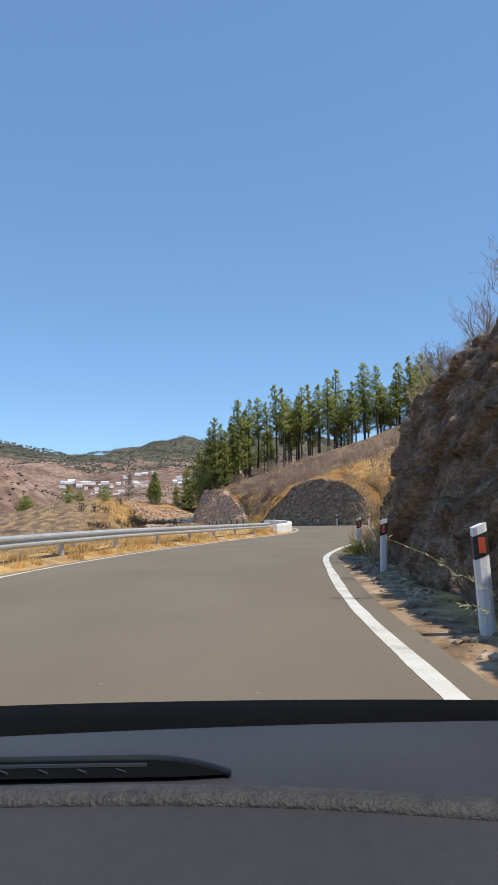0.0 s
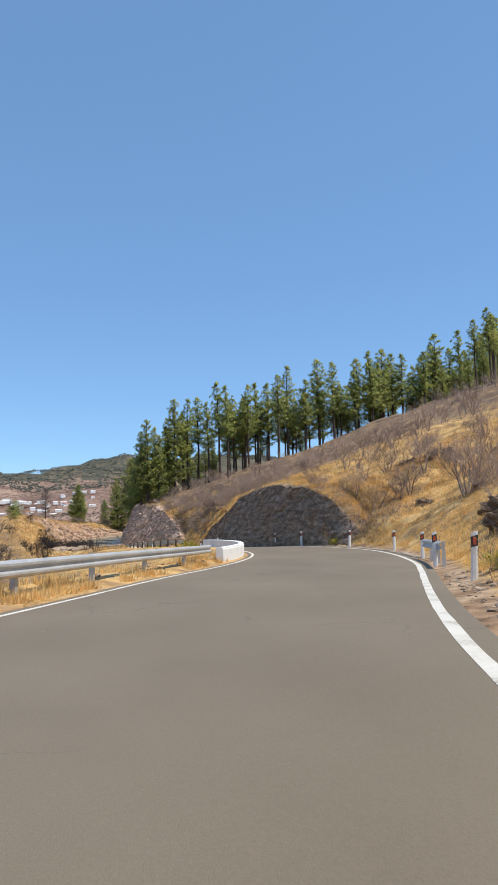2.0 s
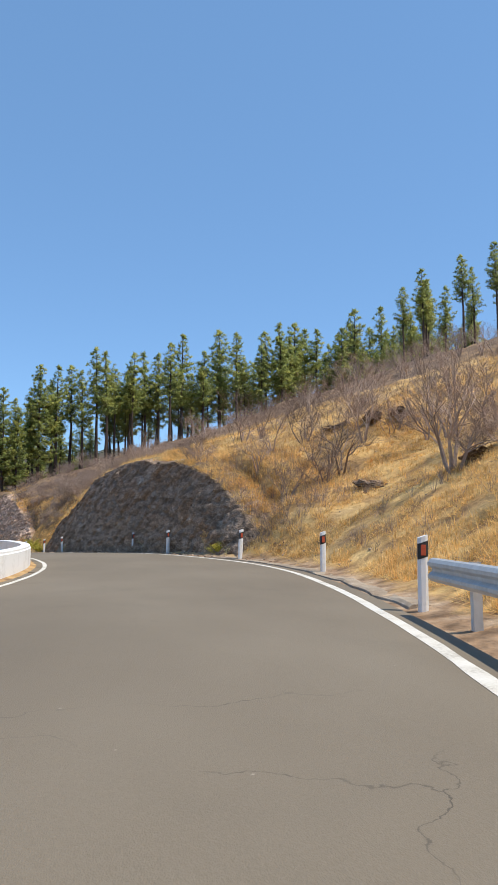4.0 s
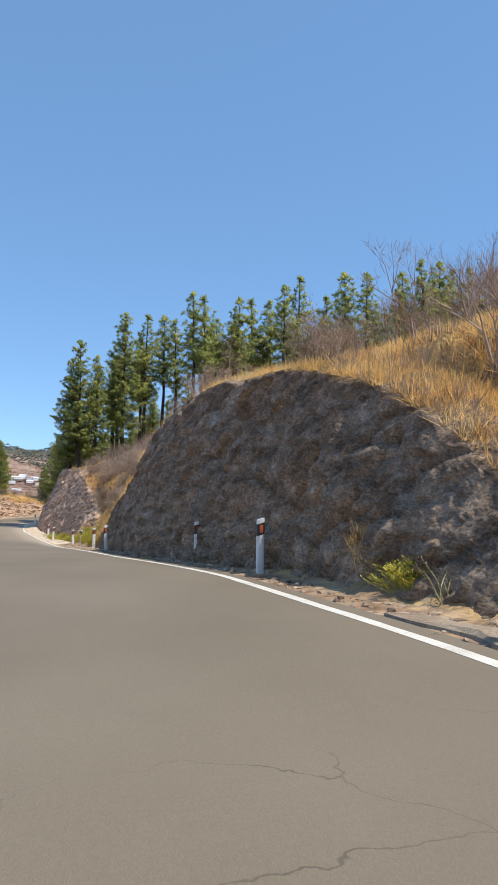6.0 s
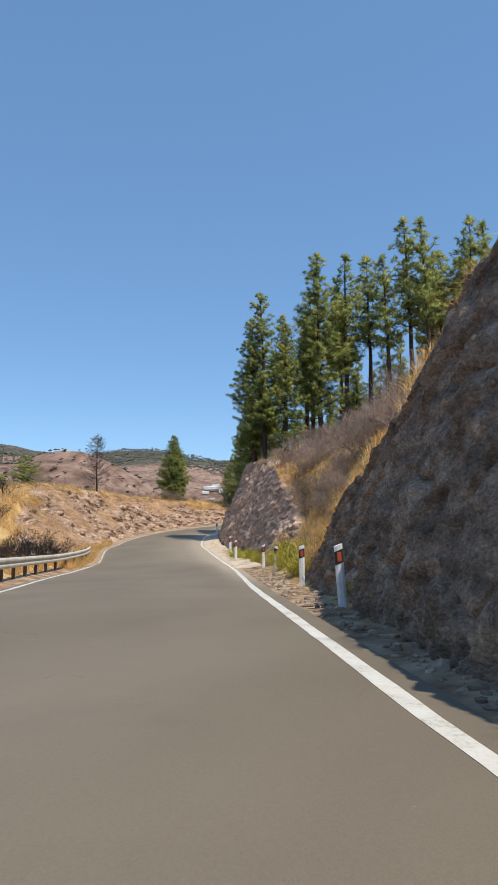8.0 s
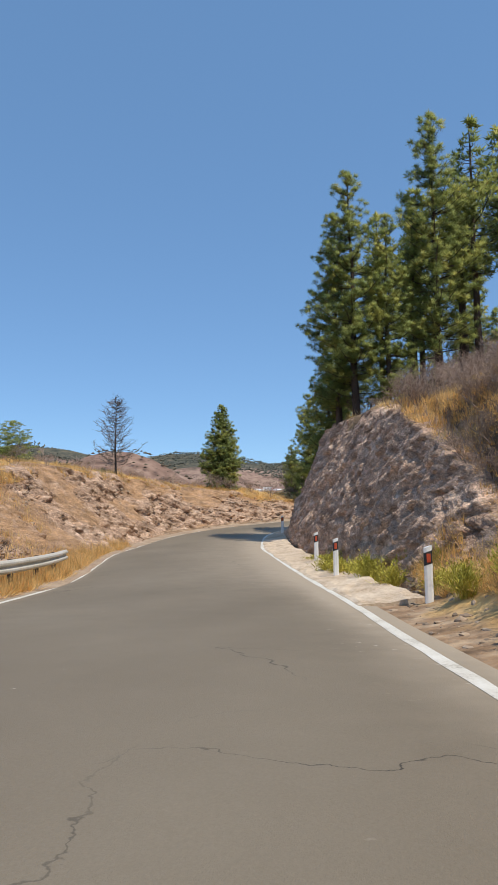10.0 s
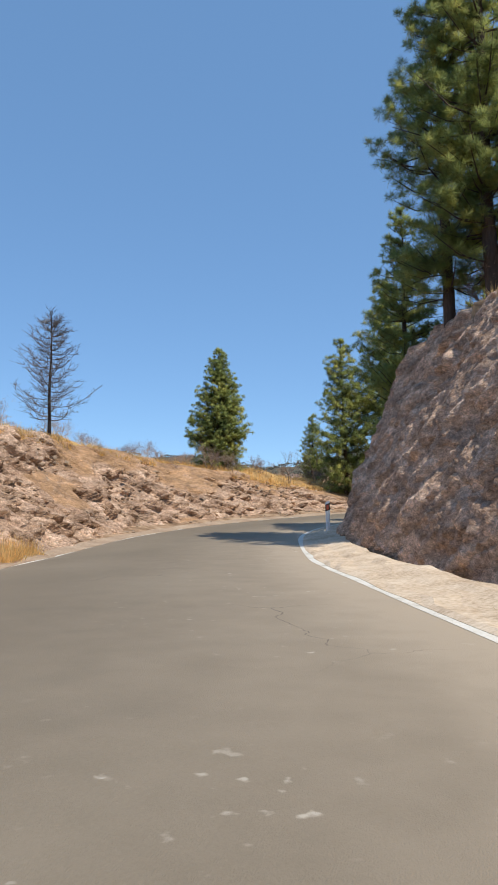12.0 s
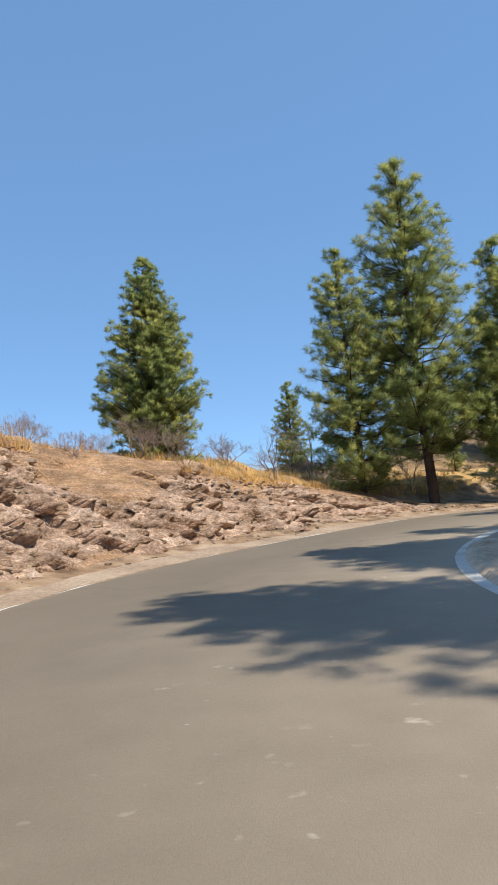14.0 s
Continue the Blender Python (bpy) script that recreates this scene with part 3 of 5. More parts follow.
set_mask(ground, "scrub", np.clip(0.30 + 0.55 * ridge, 0, 0.95) * (_dr > 0) + (0.32 + 0.5 * smooth(5, 14, _dl)) * (_dr <= 0))
_r = np.hypot(_x, _y - 70)
set_mask(ground, "far", smooth(140, 320, _r) * 1.1)
set_mask(ground, "wood", smooth(1600, 2250, _r) * 0.72 - 0.2 * smooth(1500, 300, _r))
tagged(ground, "hillside of dry golden grass and bare soil running to far mountains", "ground", kind="structure")


def offset(curve, tang, d):
    """The curve moved d metres to its right."""
    return curve + np.stack([tang[:, 1], -tang[:, 0]], 1) * d


# ---------- road ----------
def left_of(i):
    """Left-edge point across the road from right-edge sample i."""
    n = np.array([-TR[i, 1], TR[i, 0]])
    rel = SL - SR[i]
    a, b = rel @ n, rel @ TR[i]
    ok = (a > 3) & (a < 10)
    k = np.argmin(np.where(ok, np.abs(b), 1e9))
    return SL[k]


nacross = 13
rv = []
for i in range(len(SR)):
    q, p = SR[i] + np.array([TR[i, 1], -TR[i, 0]]) * 0.35, left_of(i)
    e = p + (p - q) / np.linalg.norm(p - q) * 0.3
    for t in np.linspace(0, 1, nacross):
        c = q * (1 - t) + e * t
        rv.append((c[0], c[1], road_z(c[1]) + 0.02 * math.sin(math.pi * t)))
road = new("road", mesh("road", rv, grid_faces(len(SR), nacross), M_ASPHALT))
_ry = np.array([p[1] for p in rv])
_rt = np.tile(np.linspace(0, 1, nacross), len(SR))
set_mask(road, "dust", np.clip((smooth(0.22, 0.0, _rt) + 0.8 * smooth(0.9, 1.0, _rt)) * (0.25 + 0.75 * smooth(86, 108, _ry)) + 0.45 * smooth(102, 112, _ry) * smooth(0.75, 0.15, _rt) + 0.24 * smooth(78, 98, _ry), 0, 1))
tagged(road, "narrow winding mountain road of worn sun-bleached grey asphalt", "road", kind="structure")


def ribbon(name, curve, tang, a, b, lift, material, label, y0=-38, y1=168, wob=0.0):
    pts = [i for i in range(len(curve)) if y0 <= curve[i, 1] <= y1]
    c, t = curve[pts], tang[pts]
    v = []
    for j in range(len(c)):
        w0 = wob * float(vnoise(j * 0.6, 3.1, 0, 8))
        w1 = wob * float(vnoise(j * 0.6, 9.1, 0, 9))
        n = np.array([t[j, 1], -t[j, 0]])
        for d in (a + w0, b + w1):
            p = c[j] + n * d
            v.append((p[0], p[1], road_z(p[1]) + lift))
    ob = new(name, mesh(name, v, grid_faces(len(c), 2), material))
    return tagged(ob, label, kind="structure")


ribbon("trim_line_right", SR, TR, -0.08, 0.08, 0.007, M_PAINT, "white painted edge line worn on the asphalt", wob=0.012)
ribbon("trim_line_left", SL, TL, -0.06, 0.06, 0.007, M_PAINT, "thin white painted edge line beside the verge", wob=0.012)


# ---------- rock cuttings ----------
def rock_face(name, cut, foot, top, material, label, seed, step=0.075, curve=SR, tang=TR, side=1, back=2.4, lean=1.25, swell=0.2, slab=0.3, chip=0.12, grit=0.04, rill=0.0, strata=0.0, patchy=0.0, nv=92):
    """A cutting beside an edge. slab, chip, grit: depth of facets at three sizes; rill: gullies down the face; patchy: share of smooth earth between outcrops."""
    yy, hh = np.array(cut).T
    s = np.concatenate([[0], np.cumsum(np.hypot(*np.diff(curve, axis=0).T))])
    s0, s1 = np.interp(yy[0], curve[:, 1], s), np.interp(yy[-1], curve[:, 1], s)
    u = np.arange(s0, s1, step)
    cx, cy = np.interp(u, s, curve[:, 0]), np.interp(u, s, curve[:, 1])
    tx, ty = side * np.interp(u, s, tang[:, 0]), side * np.interp(u, s, tang[:, 1])
    H = np.interp(cy, yy, hh)
    H = H + 0.035 * H * vnoise(u * 0.45, 0.5, 0, seed + 2) + 0.025 * H * vnoise(u * 1.7, 0.5, 0, seed + 3)
    foot, top = (np.interp(cy, *np.array(a).T) if isinstance(a, list) else a for a in (foot, top))
    t = np.linspace(0, 1, nv)
    P = np.empty((len(u), nv, 3))
    for j, a in enumerate(t):
        if a < 0.84:
            k = a / 0.84
            d = foot + (top - foot) * k ** lean
            z = -0.25 + (H + 0.3) * k
        else:
            k = (a - 0.84) / 0.16
            d = top + back * k
            z = H + 0.05 + (0.75 * k - 1.0 * k * k * k)
        P[:, j, 0] = cx + ty * d
        P[:, j, 1] = cy - tx * d
        P[:, j, 2] = road_z(cy) + z
    x, y, z = P[..., 0], P[..., 1], P[..., 2]
    big = fbm(x * 0.35, y * 0.35, z * 0.35, 3, seed)
    mid = fbm(x * 0.9, y * 0.9, z * 0.9, 3, seed + 7)
    along, across = 0.8 * y - 0.6 * z + 0.3 * mid, 0.8 * z + 0.6 * y + 0.22 * big + 0.10 * mid
    p1, j1 = shards(x * 0.7, along * 0.45, across * 0.95, seed + 20)
    p2, j2 = shards(x * 1.9, along * 1.2, across * 2.5, seed + 25)
    p3, j3 = shards(x * 4.2, along * 3.0, across * 5.2, seed + 30)
    fine = fbm(x * 5, y * 5, z * 5, 3, seed + 35)
    beds = 1 - 2.4 * np.abs(fbm(along * 0.30, across * 1.9, x * 0.3, 4, seed + 50, 0.6))
    fall = y + 0.35 * z + 0.5 * big
    gully = np.abs(fbm(fall * 0.8, z * 0.2, x * 0.2, 3, seed + 40))
    bare = smooth(0.28, -0.10, fbm(x * 0.30, y * 0.30, z * 0.55, 3, seed + 60) + 0.5 * (2 * patchy - 1) + 3.2 * patchy * (t[None, :] - 0.45) ** 2) if patchy else np.ones(x.shape)
    sharp = 0.18 + 0.82 * bare
    push = swell * (big + 0.5 * mid) + sharp * (slab * p1 + chip * p2 + grit * p3 - 0.10 * np.exp(-(j1 / 0.05) ** 2) - 0.04 * np.exp(-(j2 / 0.08) ** 2)) + strata * beds * (0.7 + 0.6 * mid) + 0.018 * fine - rill * np.exp(-(gully / 0.16) ** 2) * sharp
    fade = np.clip(H[:, None] / 1.8, 0.12, 1) * np.minimum(1, np.where(t < 0.84, 1, (1 - t) / 0.16 * 0.8 + 0.2))[None, :]
    P[..., 0] -= ty[:, None] * push * fade
    P[..., 1] += tx[:, None] * push * fade
    P[..., 2] += 0.3 * (chip * p2 + slab * p1 * 0.5) * sharp * fade
    ob = new(name, mesh(name, P.reshape(-1, 3), grid_faces(len(u), nv), material, True))
    set_mask(ob, "earth", 1 - bare)
    return tagged(ob, label, "rock face", kind="structure")


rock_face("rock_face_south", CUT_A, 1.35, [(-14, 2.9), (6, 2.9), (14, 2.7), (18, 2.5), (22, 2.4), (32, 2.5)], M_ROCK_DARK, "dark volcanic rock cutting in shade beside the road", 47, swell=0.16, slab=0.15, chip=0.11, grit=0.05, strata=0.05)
rock_face("rock_face_middle", CUT_C, [(60, 1.1), (70, 1.1), (74, 1.0), (77, 0.8), (80, 0.65), (82.5, 0.9), (86, 1.2), (97, 1.6)], [(60, 1.9), (66, 1.95), (70, 2.05), (84, 2.3), (97, 2.7)], M_ROCK_GREY, "dome of dark grey rock cut steeply beside the road", 60, swell=0.08, slab=0.07, chip=0.035, grit=0.035, rill=0.05, strata=0.085)
rock_face("rock_face_north", CUT_E, [(102, 1.4), (120, 1.4), (126, 1.25), (131, 1.05), (142, 1.2)], [(102, 2.9), (113, 3.3), (120, 4.0), (124, 4.0), (130, 3.5), (142, 3.5)], M_ROCK_TAN, "tall brownish rock cutting with loose crumbling face", 80, swell=0.14, slab=0.06, chip=0.045, grit=0.055, rill=0.12, strata=0.07)
WEST = [(106, 0.0), (109, 0.6), (113, 1.9), (118, 3.2), (124, 3.9), (130, 3.8), (134, 3.35), (138, 2.6), (142, 2.1), (146, 1.35), (149, 0.6), (152, 0.1)]
rock_face("rock_bank_west", WEST, 0.5, 4.7, M_ROCK_RED, "low sunlit bank of crumbling reddish rock and earth", 95, curve=SL, tang=TL, side=-1, back=2.4, lean=0.95, swell=0.28, slab=0.20, chip=0.17, grit=0.07, rill=0.08, patchy=0.28, nv=80)


def rim_z(x, y, d, yy):
    """Height of the surface, on top of the rock where a cutting's lip covers the ground."""
    z, H = ground_z(x, y), cut_height(yy)
    foot, top = np.where(yy > 98, 1.4, 1.45), np.where(yy > 98, np.where(yy < 114, 3.2, 4.0), np.where(yy < 16, 2.85, np.where(yy < 30, 2.5, np.where(yy < 70, 2.0, 2.25))))
    k = np.clip((d - foot) / (top - foot), 0, 1) ** 0.8
    b = np.clip((d - top) / 2.4, 0, 1)
    face = road_z(yy) + np.where(d < top, -0.25 + (H + 0.3) * k, H + 0.05 + 0.75 * b - b ** 3)
    z = np.where((d > foot) & (d < top + 2.0) & (H > 0.5), np.maximum(z, face), z)
    by, bh = np.array(WEST).T
    dl, yl = signed(x, y, SL, TL)
    Hb = np.interp(yl, by, bh, left=0, right=0)
    kb = np.clip((-dl - 0.9) / 3.8, 0, 1) ** 1.05
    bb = np.clip((-dl - 4.7) / 2.4, 0, 1)
    return np.where((dl < -0.9) & (dl > -6.6) & (Hb > 0.3), np.maximum(z, road_z(yl) + np.where(dl > -4.7, -0.25 + (Hb + 0.3) * kb, Hb + 0.05 + 0.75 * bb - bb ** 3)), z)


def on_face(d, yy):
    """Whether a place lies on the bare steep rock of a cutting."""
    H = cut_height(yy)
    return (d > 1.3) & (d < np.where(yy > 98, np.where(yy < 114, 3.3, 4.25), np.where(yy < 17, 3.0, np.where(yy < 70, 2.05, 2.35)))) & (H > np.where(yy > 98, 2.2, 0.9))
# ---------- pines ----------
def pine_meshes(seed, h, crown_from, spread_r, whorls, per, clumps, needles, nlen, nwid, tuft=0.3, shape=0.65, ragged=0.55):
    """Trunk and crown of one pine, foot at the origin."""
    rnd = random.Random(seed)
    tr, cr = Lump(), Lump()
    base_r = 0.012 * h + 0.05
    pts = []
    x = y = 0.0
    n = 9
    for i in range(n + 1):
        t = i / n
        pts.append(Vector((x, y, h * t - 0.4 * (i == 0))))
        x += rnd.uniform(-1, 1) * 0.006 * h
        y += rnd.uniform(-1, 1) * 0.006 * h
    for i in range(n):
        tr.limb(pts[i], pts[i + 1], base_r * (1 - i / n * 0.93), base_r * (1 - (i + 1) / n * 0.93), 8)

    def at(z):
        t = min(max(z / h, 0), 0.999) * n
        i = int(t)
        return pts[i].lerp(pts[i + 1], t - i)

    def puff(p, out, size, count):
        """A rounded tuft of needles round the end of a twig."""
        for _ in range(count):
            d = Vector((rnd.gauss(0, 1), rnd.gauss(0, 1), rnd.gauss(0.3, 0.7))).normalized()
            face = (d + out * 0.4 + Vector((0, 0, 0.25))).normalized()
            a = p + d * size * rnd.uniform(0.05, 0.55)
            d = (d + out * 0.2 + Vector((rnd.gauss(0, 0.25), rnd.gauss(0, 0.25), rnd.gauss(0.08, 0.25)))).normalized()
            L = nlen * rnd.uniform(0.6, 1.15)
            s = d.orthogonal().normalized()
            s.rotate(Matrix.Rotation(rnd.uniform(0, 6.28), 3, d))
            cr.tri(a - s * nwid, a + s * nwid, a + d * L, face)

    for k in range(whorls):
        t = k / (whorls - 1)
        z = h * (crown_from + (0.985 - crown_from) * t ** 0.92)
        reach = spread_r * min(1, 0.6 + 2.0 * t) * (1 - t) ** shape + 0.10
        for b in range(max(3, round(per * (1 - 0.5 * t)))):
            ang = rnd.uniform(0, 6.28)
            R = reach * rnd.uniform(ragged, 1.1)
            rise = rnd.uniform(-0.1, 0.3) + 0.35 * t
            p0 = at(min(z + rnd.uniform(-0.25, 0.25), h * 0.985))
            d = Vector((math.cos(ang), math.sin(ang), rise)).normalized()
            mid = p0 + d * R * 0.55 + Vector((0, 0, -0.05 * R))
            end = p0 + d * R + Vector((0, 0, 0.12 * R))
            tr.limb(p0, mid, 0.012 + 0.011 * R, 0.010 + 0.006 * R, 3)
            tr.limb(mid, end, 0.010 + 0.006 * R, 0.006, 3)
            m = max(1, round(R * clumps))
            for c in range(m):
                q = 1.0 - 0.75 * (c / max(m - 1, 1)) * rnd.uniform(0.7, 1.1) if m > 1 else 1.0
                p = p0.lerp(mid, q / 0.55) if q < 0.55 else mid.lerp(end, (q - 0.55) / 0.45)
                off = Vector((-d.y, d.x, 0)) * rnd.gauss(0, 0.2) * R * (0.4 + 0.6 * q) + Vector((0, 0, rnd.uniform(-0.02, 0.14)))
                puff(p + off, d, tuft * rnd.uniform(0.65, 1.2) * (1 - 0.4 * t), needles)
    puff(pts[-1] - Vector((0, 0, 0.1)), Vector((0, 0, 1)), tuft * 0.3, needles // 2)
    for a in range(10):   # dead stubs below the crown
        z = h * crown_from * rnd.uniform(0.35, 1.0)
        ang = rnd.uniform(0, 6.28)
        p0 = at(z)
        tr.limb(p0, p0 + Vector((math.cos(ang), math.sin(ang), 0.1)) * rnd.uniform(0.3, 0.9), 0.016, 0.005, 3)
    return tr.mesh("trunk", M_BARK, True), cr.mesh("crown", M_NEEDLE)


def pine(me, x, y, z, turn, size, label, group=""):
    ob = new("pine_tree")
    part("trunk", me[0], ob)
    part("crown", me[1], ob)
    ob.matrix_world = pose(x, y, z, 0, 0, turn) @ Matrix.Diagonal((size, size, size, 1))
    return tagged(ob, label, "tree", group)


FAR_PINES = [pine_meshes(100 + i, 12.5, (0.50, 0.44, 0.53, 0.47, 0.40)[i], (1.55, 1.8, 1.45, 1.9, 1.7)[i], 17, 7, 2.5, 20, 0.30, 0.042, 0.34, (0.62, 0.7, 0.55, 0.65, 0.75)[i], 0.45) for i in range(5)]
rnd = random.Random(5)
placed = []


def stand(x, y, size, k=None, label="tall pine with a bare lower trunk in the hillside plantation"):
    z = float(ground_z(np.array([x]), np.array([y]))[0]) - 0.1
    placed.append((x, y))
    return pine(FAR_PINES[rnd.randrange(5) if k is None else k], x, y, z, rnd.uniform(0, 360), size, label, "pines of the plantation")


TALL = [pine_meshes(150 + i, 12.5, (0.10, 0.15)[i], 2.35, 27, 9, 3.2, 90, 0.20, 0.011, 0.32, 0.6, 0.5) for i in range(2)]


RIM = pine_meshes(160, 12.5, 0.10, 2.45, 26, 9, 3.6, 170, 0.17, 0.0065, 0.33, 0.6, 0.55)


def topped(x, y, top, k, turn, label="tall pine with a bare lower trunk in the hillside plantation"):
    """A pine of the plantation whose tip stands at the height top."""
    z = float(ground_z(np.array([x]), np.array([y]))[0]) - 0.1
    placed.append((x, y))
    return pine(RIM if x < -4.5 and y < 128 else TALL[k % 2] if x < -1.5 and y < 130 else FAR_PINES[k], x, y, z, turn, (top - z) / 12.6, label, "pines of the plantation")


for i, (x, y, top) in enumerate([(-6.5, 126.3, 18.6), (-7.6, 127.6, 17.0), (-5.0, 126.6, 16.2), (-2.6, 128.5, 22.0), (-0.7, 129.8, 22.4), (1.0, 132.4, 23.0), (4.3, 130.4, 25.0), (-3.6, 131.5, 19.5),
                                 (-5.6, 130.5, 18.0), (-4.4, 134.0, 18.5), (-1.5, 133.5, 20.5), (2.6, 128.6, 21.5), (6.6, 131.5, 22.5), (12.6, 134.4, 25.6), (15.6, 134.6, 28.6), (21.5, 138.5, 30.5)]):
    topped(x, y, top, i % 5, 70 * i)
for i in range(30):
    x, y = rnd.uniform(-6, 9), rnd.uniform(129, 143)
    if min(math.hypot(x - a, y - b) for a, b in placed) > 1.6:
        stand(x, y, rnd.uniform(0.8, 1.0))
for i in range(46):        # and bends south along the high crest
    x, y = 39 + 16 * rnd.random(), 84 + 56 * i / 45 + rnd.uniform(-1, 1)
    if min(math.hypot(x - a, y - b) for a, b in placed) > 1.8:
        stand(x, y, rnd.uniform(0.72, 0.92))
# the belt goes on along the crest of the spur
for i in range(104):
    t = i / 103
    row = i % 4
    x = 5 + 62 * t ** 1.1 + rnd.uniform(-1.4, 1.4)
    y = 129 + 0.24 * (x - 5) + row * 3.2 + rnd.uniform(-1.3, 1.3)
    if min(math.hypot(x - a, y - b) for a, b in placed) > 1.7:
        stand(x, y, rnd.uniform(0.98, 1.22) * (1 + 0.22 * float(smooth(16, 36, x))))

# ---------- posts ----------
def delineator():
    ob = new("delineator_post")
    bm = bmesh.new()
    w, dp = 0.07, 0.055
    prof = [(-w, -dp), (-w * 0.45, -dp - 0.02), (w * 0.45, -dp - 0.02), (w, -dp), (w * 0.75, dp), (0, dp + 0.02), (-w * 0.75, dp)]
    def prism(z0, z1, grow, slant):
        b = bmesh.new()
        lo = [b.verts.new((x * grow, y * grow, z0 + slant * x)) for x, y in prof]
        hi = [b.verts.new((x * grow, y * grow, z1 + slant * x)) for x, y in prof]
        n = len(prof)
        for i in range(n):
            b.faces.new((lo[i], lo[(i + 1) % n], hi[(i + 1) % n], hi[i]))
        b.faces.new(hi)
        b.faces.new(lo[::-1])
        return b
    bm.free()
    body = prism(-0.3, 1.0, 1.0, 0)
    for v in body.verts:
        if v.co.z > 0.5:
            v.co.z = 1.0 + 0.35 * v.co.x
    part("body", from_bm("body", body, M_WHITE), ob, "white plastic post body")
    part("band", from_bm("band", prism(0.70, 0.92, 1.03, 0.35), M_BLACK), ob, "black slanted band")
    b = bmesh.new()
    box(b, -0.035, 0.035, -0.086, -0.074, 0.735, 0.885, bevel=0.006)
    part("reflector", from_bm("reflector", b, M_REFLECT), ob, "amber red reflector")
    return tagged(ob, "white roadside post with black band and red reflector", "delineator", "posts along the road")


POSTS = [(3.25, 4.9, 4, -3), (3.53, 12.48, 0, 2), (4.0, 19.2, -6, -2), (6.9, 30.9, -14, 3), (8.5, 38.4, -14, 0), (10.0, 44.7, -10, 1), (11.14, 53.3, 0, 0), (10.32, 60.7, 12, 3),
         (8.44, 68.6, 18, 0), (7.07, 73.4, 20, 0), (2.88, 85.6, 18, -3), (1.22, 92.2, 17, 0), (-0.75, 99.2, 198, 0), (-2.22, 104.1, 18, 0), (-4.9, 110.2, 18, 0), (-6.35, 114.8, 18, 0), (-11.65, 131.5, 5, 0)]
first = None
for x, y, turn, lean in POSTS:
    m = pose(x, y, float(road_z(y)) + 0.03, 0, lean, turn)
    if first is None:
        first = delineator()
        first.matrix_basis = m
    else:
        copy_thing(first, m)


# ---------- guard rails ----------
def guard_rail(curve, tang, y0, y1, d, gap, label, steel, post_steel, lift=0.0):
    """W-beam on posts, d metres to the right of a curve (negative: left)."""
    c = offset(curve, tang, d)
    keep = [i for i in range(len(c)) if y0 <= c[i, 1] <= y1]
    c, t = c[keep], tang[keep]
    side = 1 if d < 0 else -1            # towards the road
    ob = new("guard_rail")
    prof = [(0.0, 0.155), (0.04, 0.14), (0.075, 0.10), (0.075, 0.06), (0.02, 0.02), (0.02, -0.02), (0.075, -0.06), (0.075, -0.10), (0.04, -0.14), (0.0, -0.155)]
    back = [(a - 0.012, b) for a, b in prof[::-1]]
    ring = prof + back
    v, nr = [], len(ring)
    for j in range(len(c)):
        n = np.array([t[j, 1], -t[j, 0]]) * side
        for a, b in ring:
            v.append((c[j, 0] + n[0] * a, c[j, 1] + n[1] * a, road_z(c[j, 1]) + 0.60 + lift + b))
    f = []
    for j in range(len(c) - 1):
        for k in range(nr):
            f.append((j * nr + k, j * nr + (k + 1) % nr, (j + 1) * nr + (k + 1) % nr, (j + 1) * nr + k))
    f.append(tuple(range(nr)))
    f.append(tuple((len(c) - 1) * nr + k for k in range(nr))[::-1])
    part("beam", mesh("beam", v, f, steel, False), ob, "corrugated galvanised beam")
    post_me = None
    s = np.arange(2, len(c) - 1, int(gap / 0.5))
    for j in s:
        if post_me is None:
            b = bmesh.new()
            box(b, -0.05, 0.05, -0.07, -0.055, -0.6, 0.76)
            box(b, -0.05, -0.038, -0.055, 0.05, -0.6, 0.76)
            box(b, 0.038, 0.05, -0.055, 0.05, -0.6, 0.76)
            post_me = from_bm("post", b, post_steel)
        n = np.array([t[j, 1], -t[j, 0]]) * side
        p = part("post", post_me, ob)
        p.matrix_basis = pose(c[j, 0] - n[0] * 0.09, c[j, 1] - n[1] * 0.09, float(road_z(c[j, 1])) + lift, 0, 0, math.degrees(math.atan2(t[j, 1], t[j, 0])) - 90)
    return tagged(ob, label, "guard rail")


guard_rail(SL, TL, -36, 44.5, -0.75, 4, "long galvanised steel guard rail on posts above the valley", M_STEEL, M_STEEL)
guard_rail(SL, TL, 70, 111.2, -0.6, 2, "galvanised guard rail on dark posts ending by the bank", M_STEEL_DUSTY, M_POST_RUST)
guard_rail(SR, TR, 36.4, 44.4, 0.62, 2.5, "short galvanised guard rail guarding a culvert", M_STEEL, M_STEEL)
# ---------- near pines, conifer, dead tree ----------
NEAR_A = pine_meshes(201, 13.6, 0.15, 3.35, 29, 12, 3.0, 84, 0.22, 0.011, 0.38, 0.68, 0.55)
NEAR_B = pine_meshes(202, 10.3, 0.08, 2.45, 25, 11, 3.4, 76, 0.20, 0.011, 0.34, 0.62, 0.55)
CONIFER = pine_meshes(203, 6.4, 0.01, 1.85, 28, 20, 4.6, 60, 0.13, 0.010, 0.20, 0.76, 0.8)
CLOSE = pine_meshes(204, 10.3, 0.10, 2.2, 25, 11, 4.4, 80, 0.17, 0.009, 0.30, 0.65, 0.55)
BUSHY = pine_meshes(205, 6.4, 0.02, 2.2, 14, 9, 3.2, 30, 0.22, 0.026, 0.4, 0.5, 0.6)
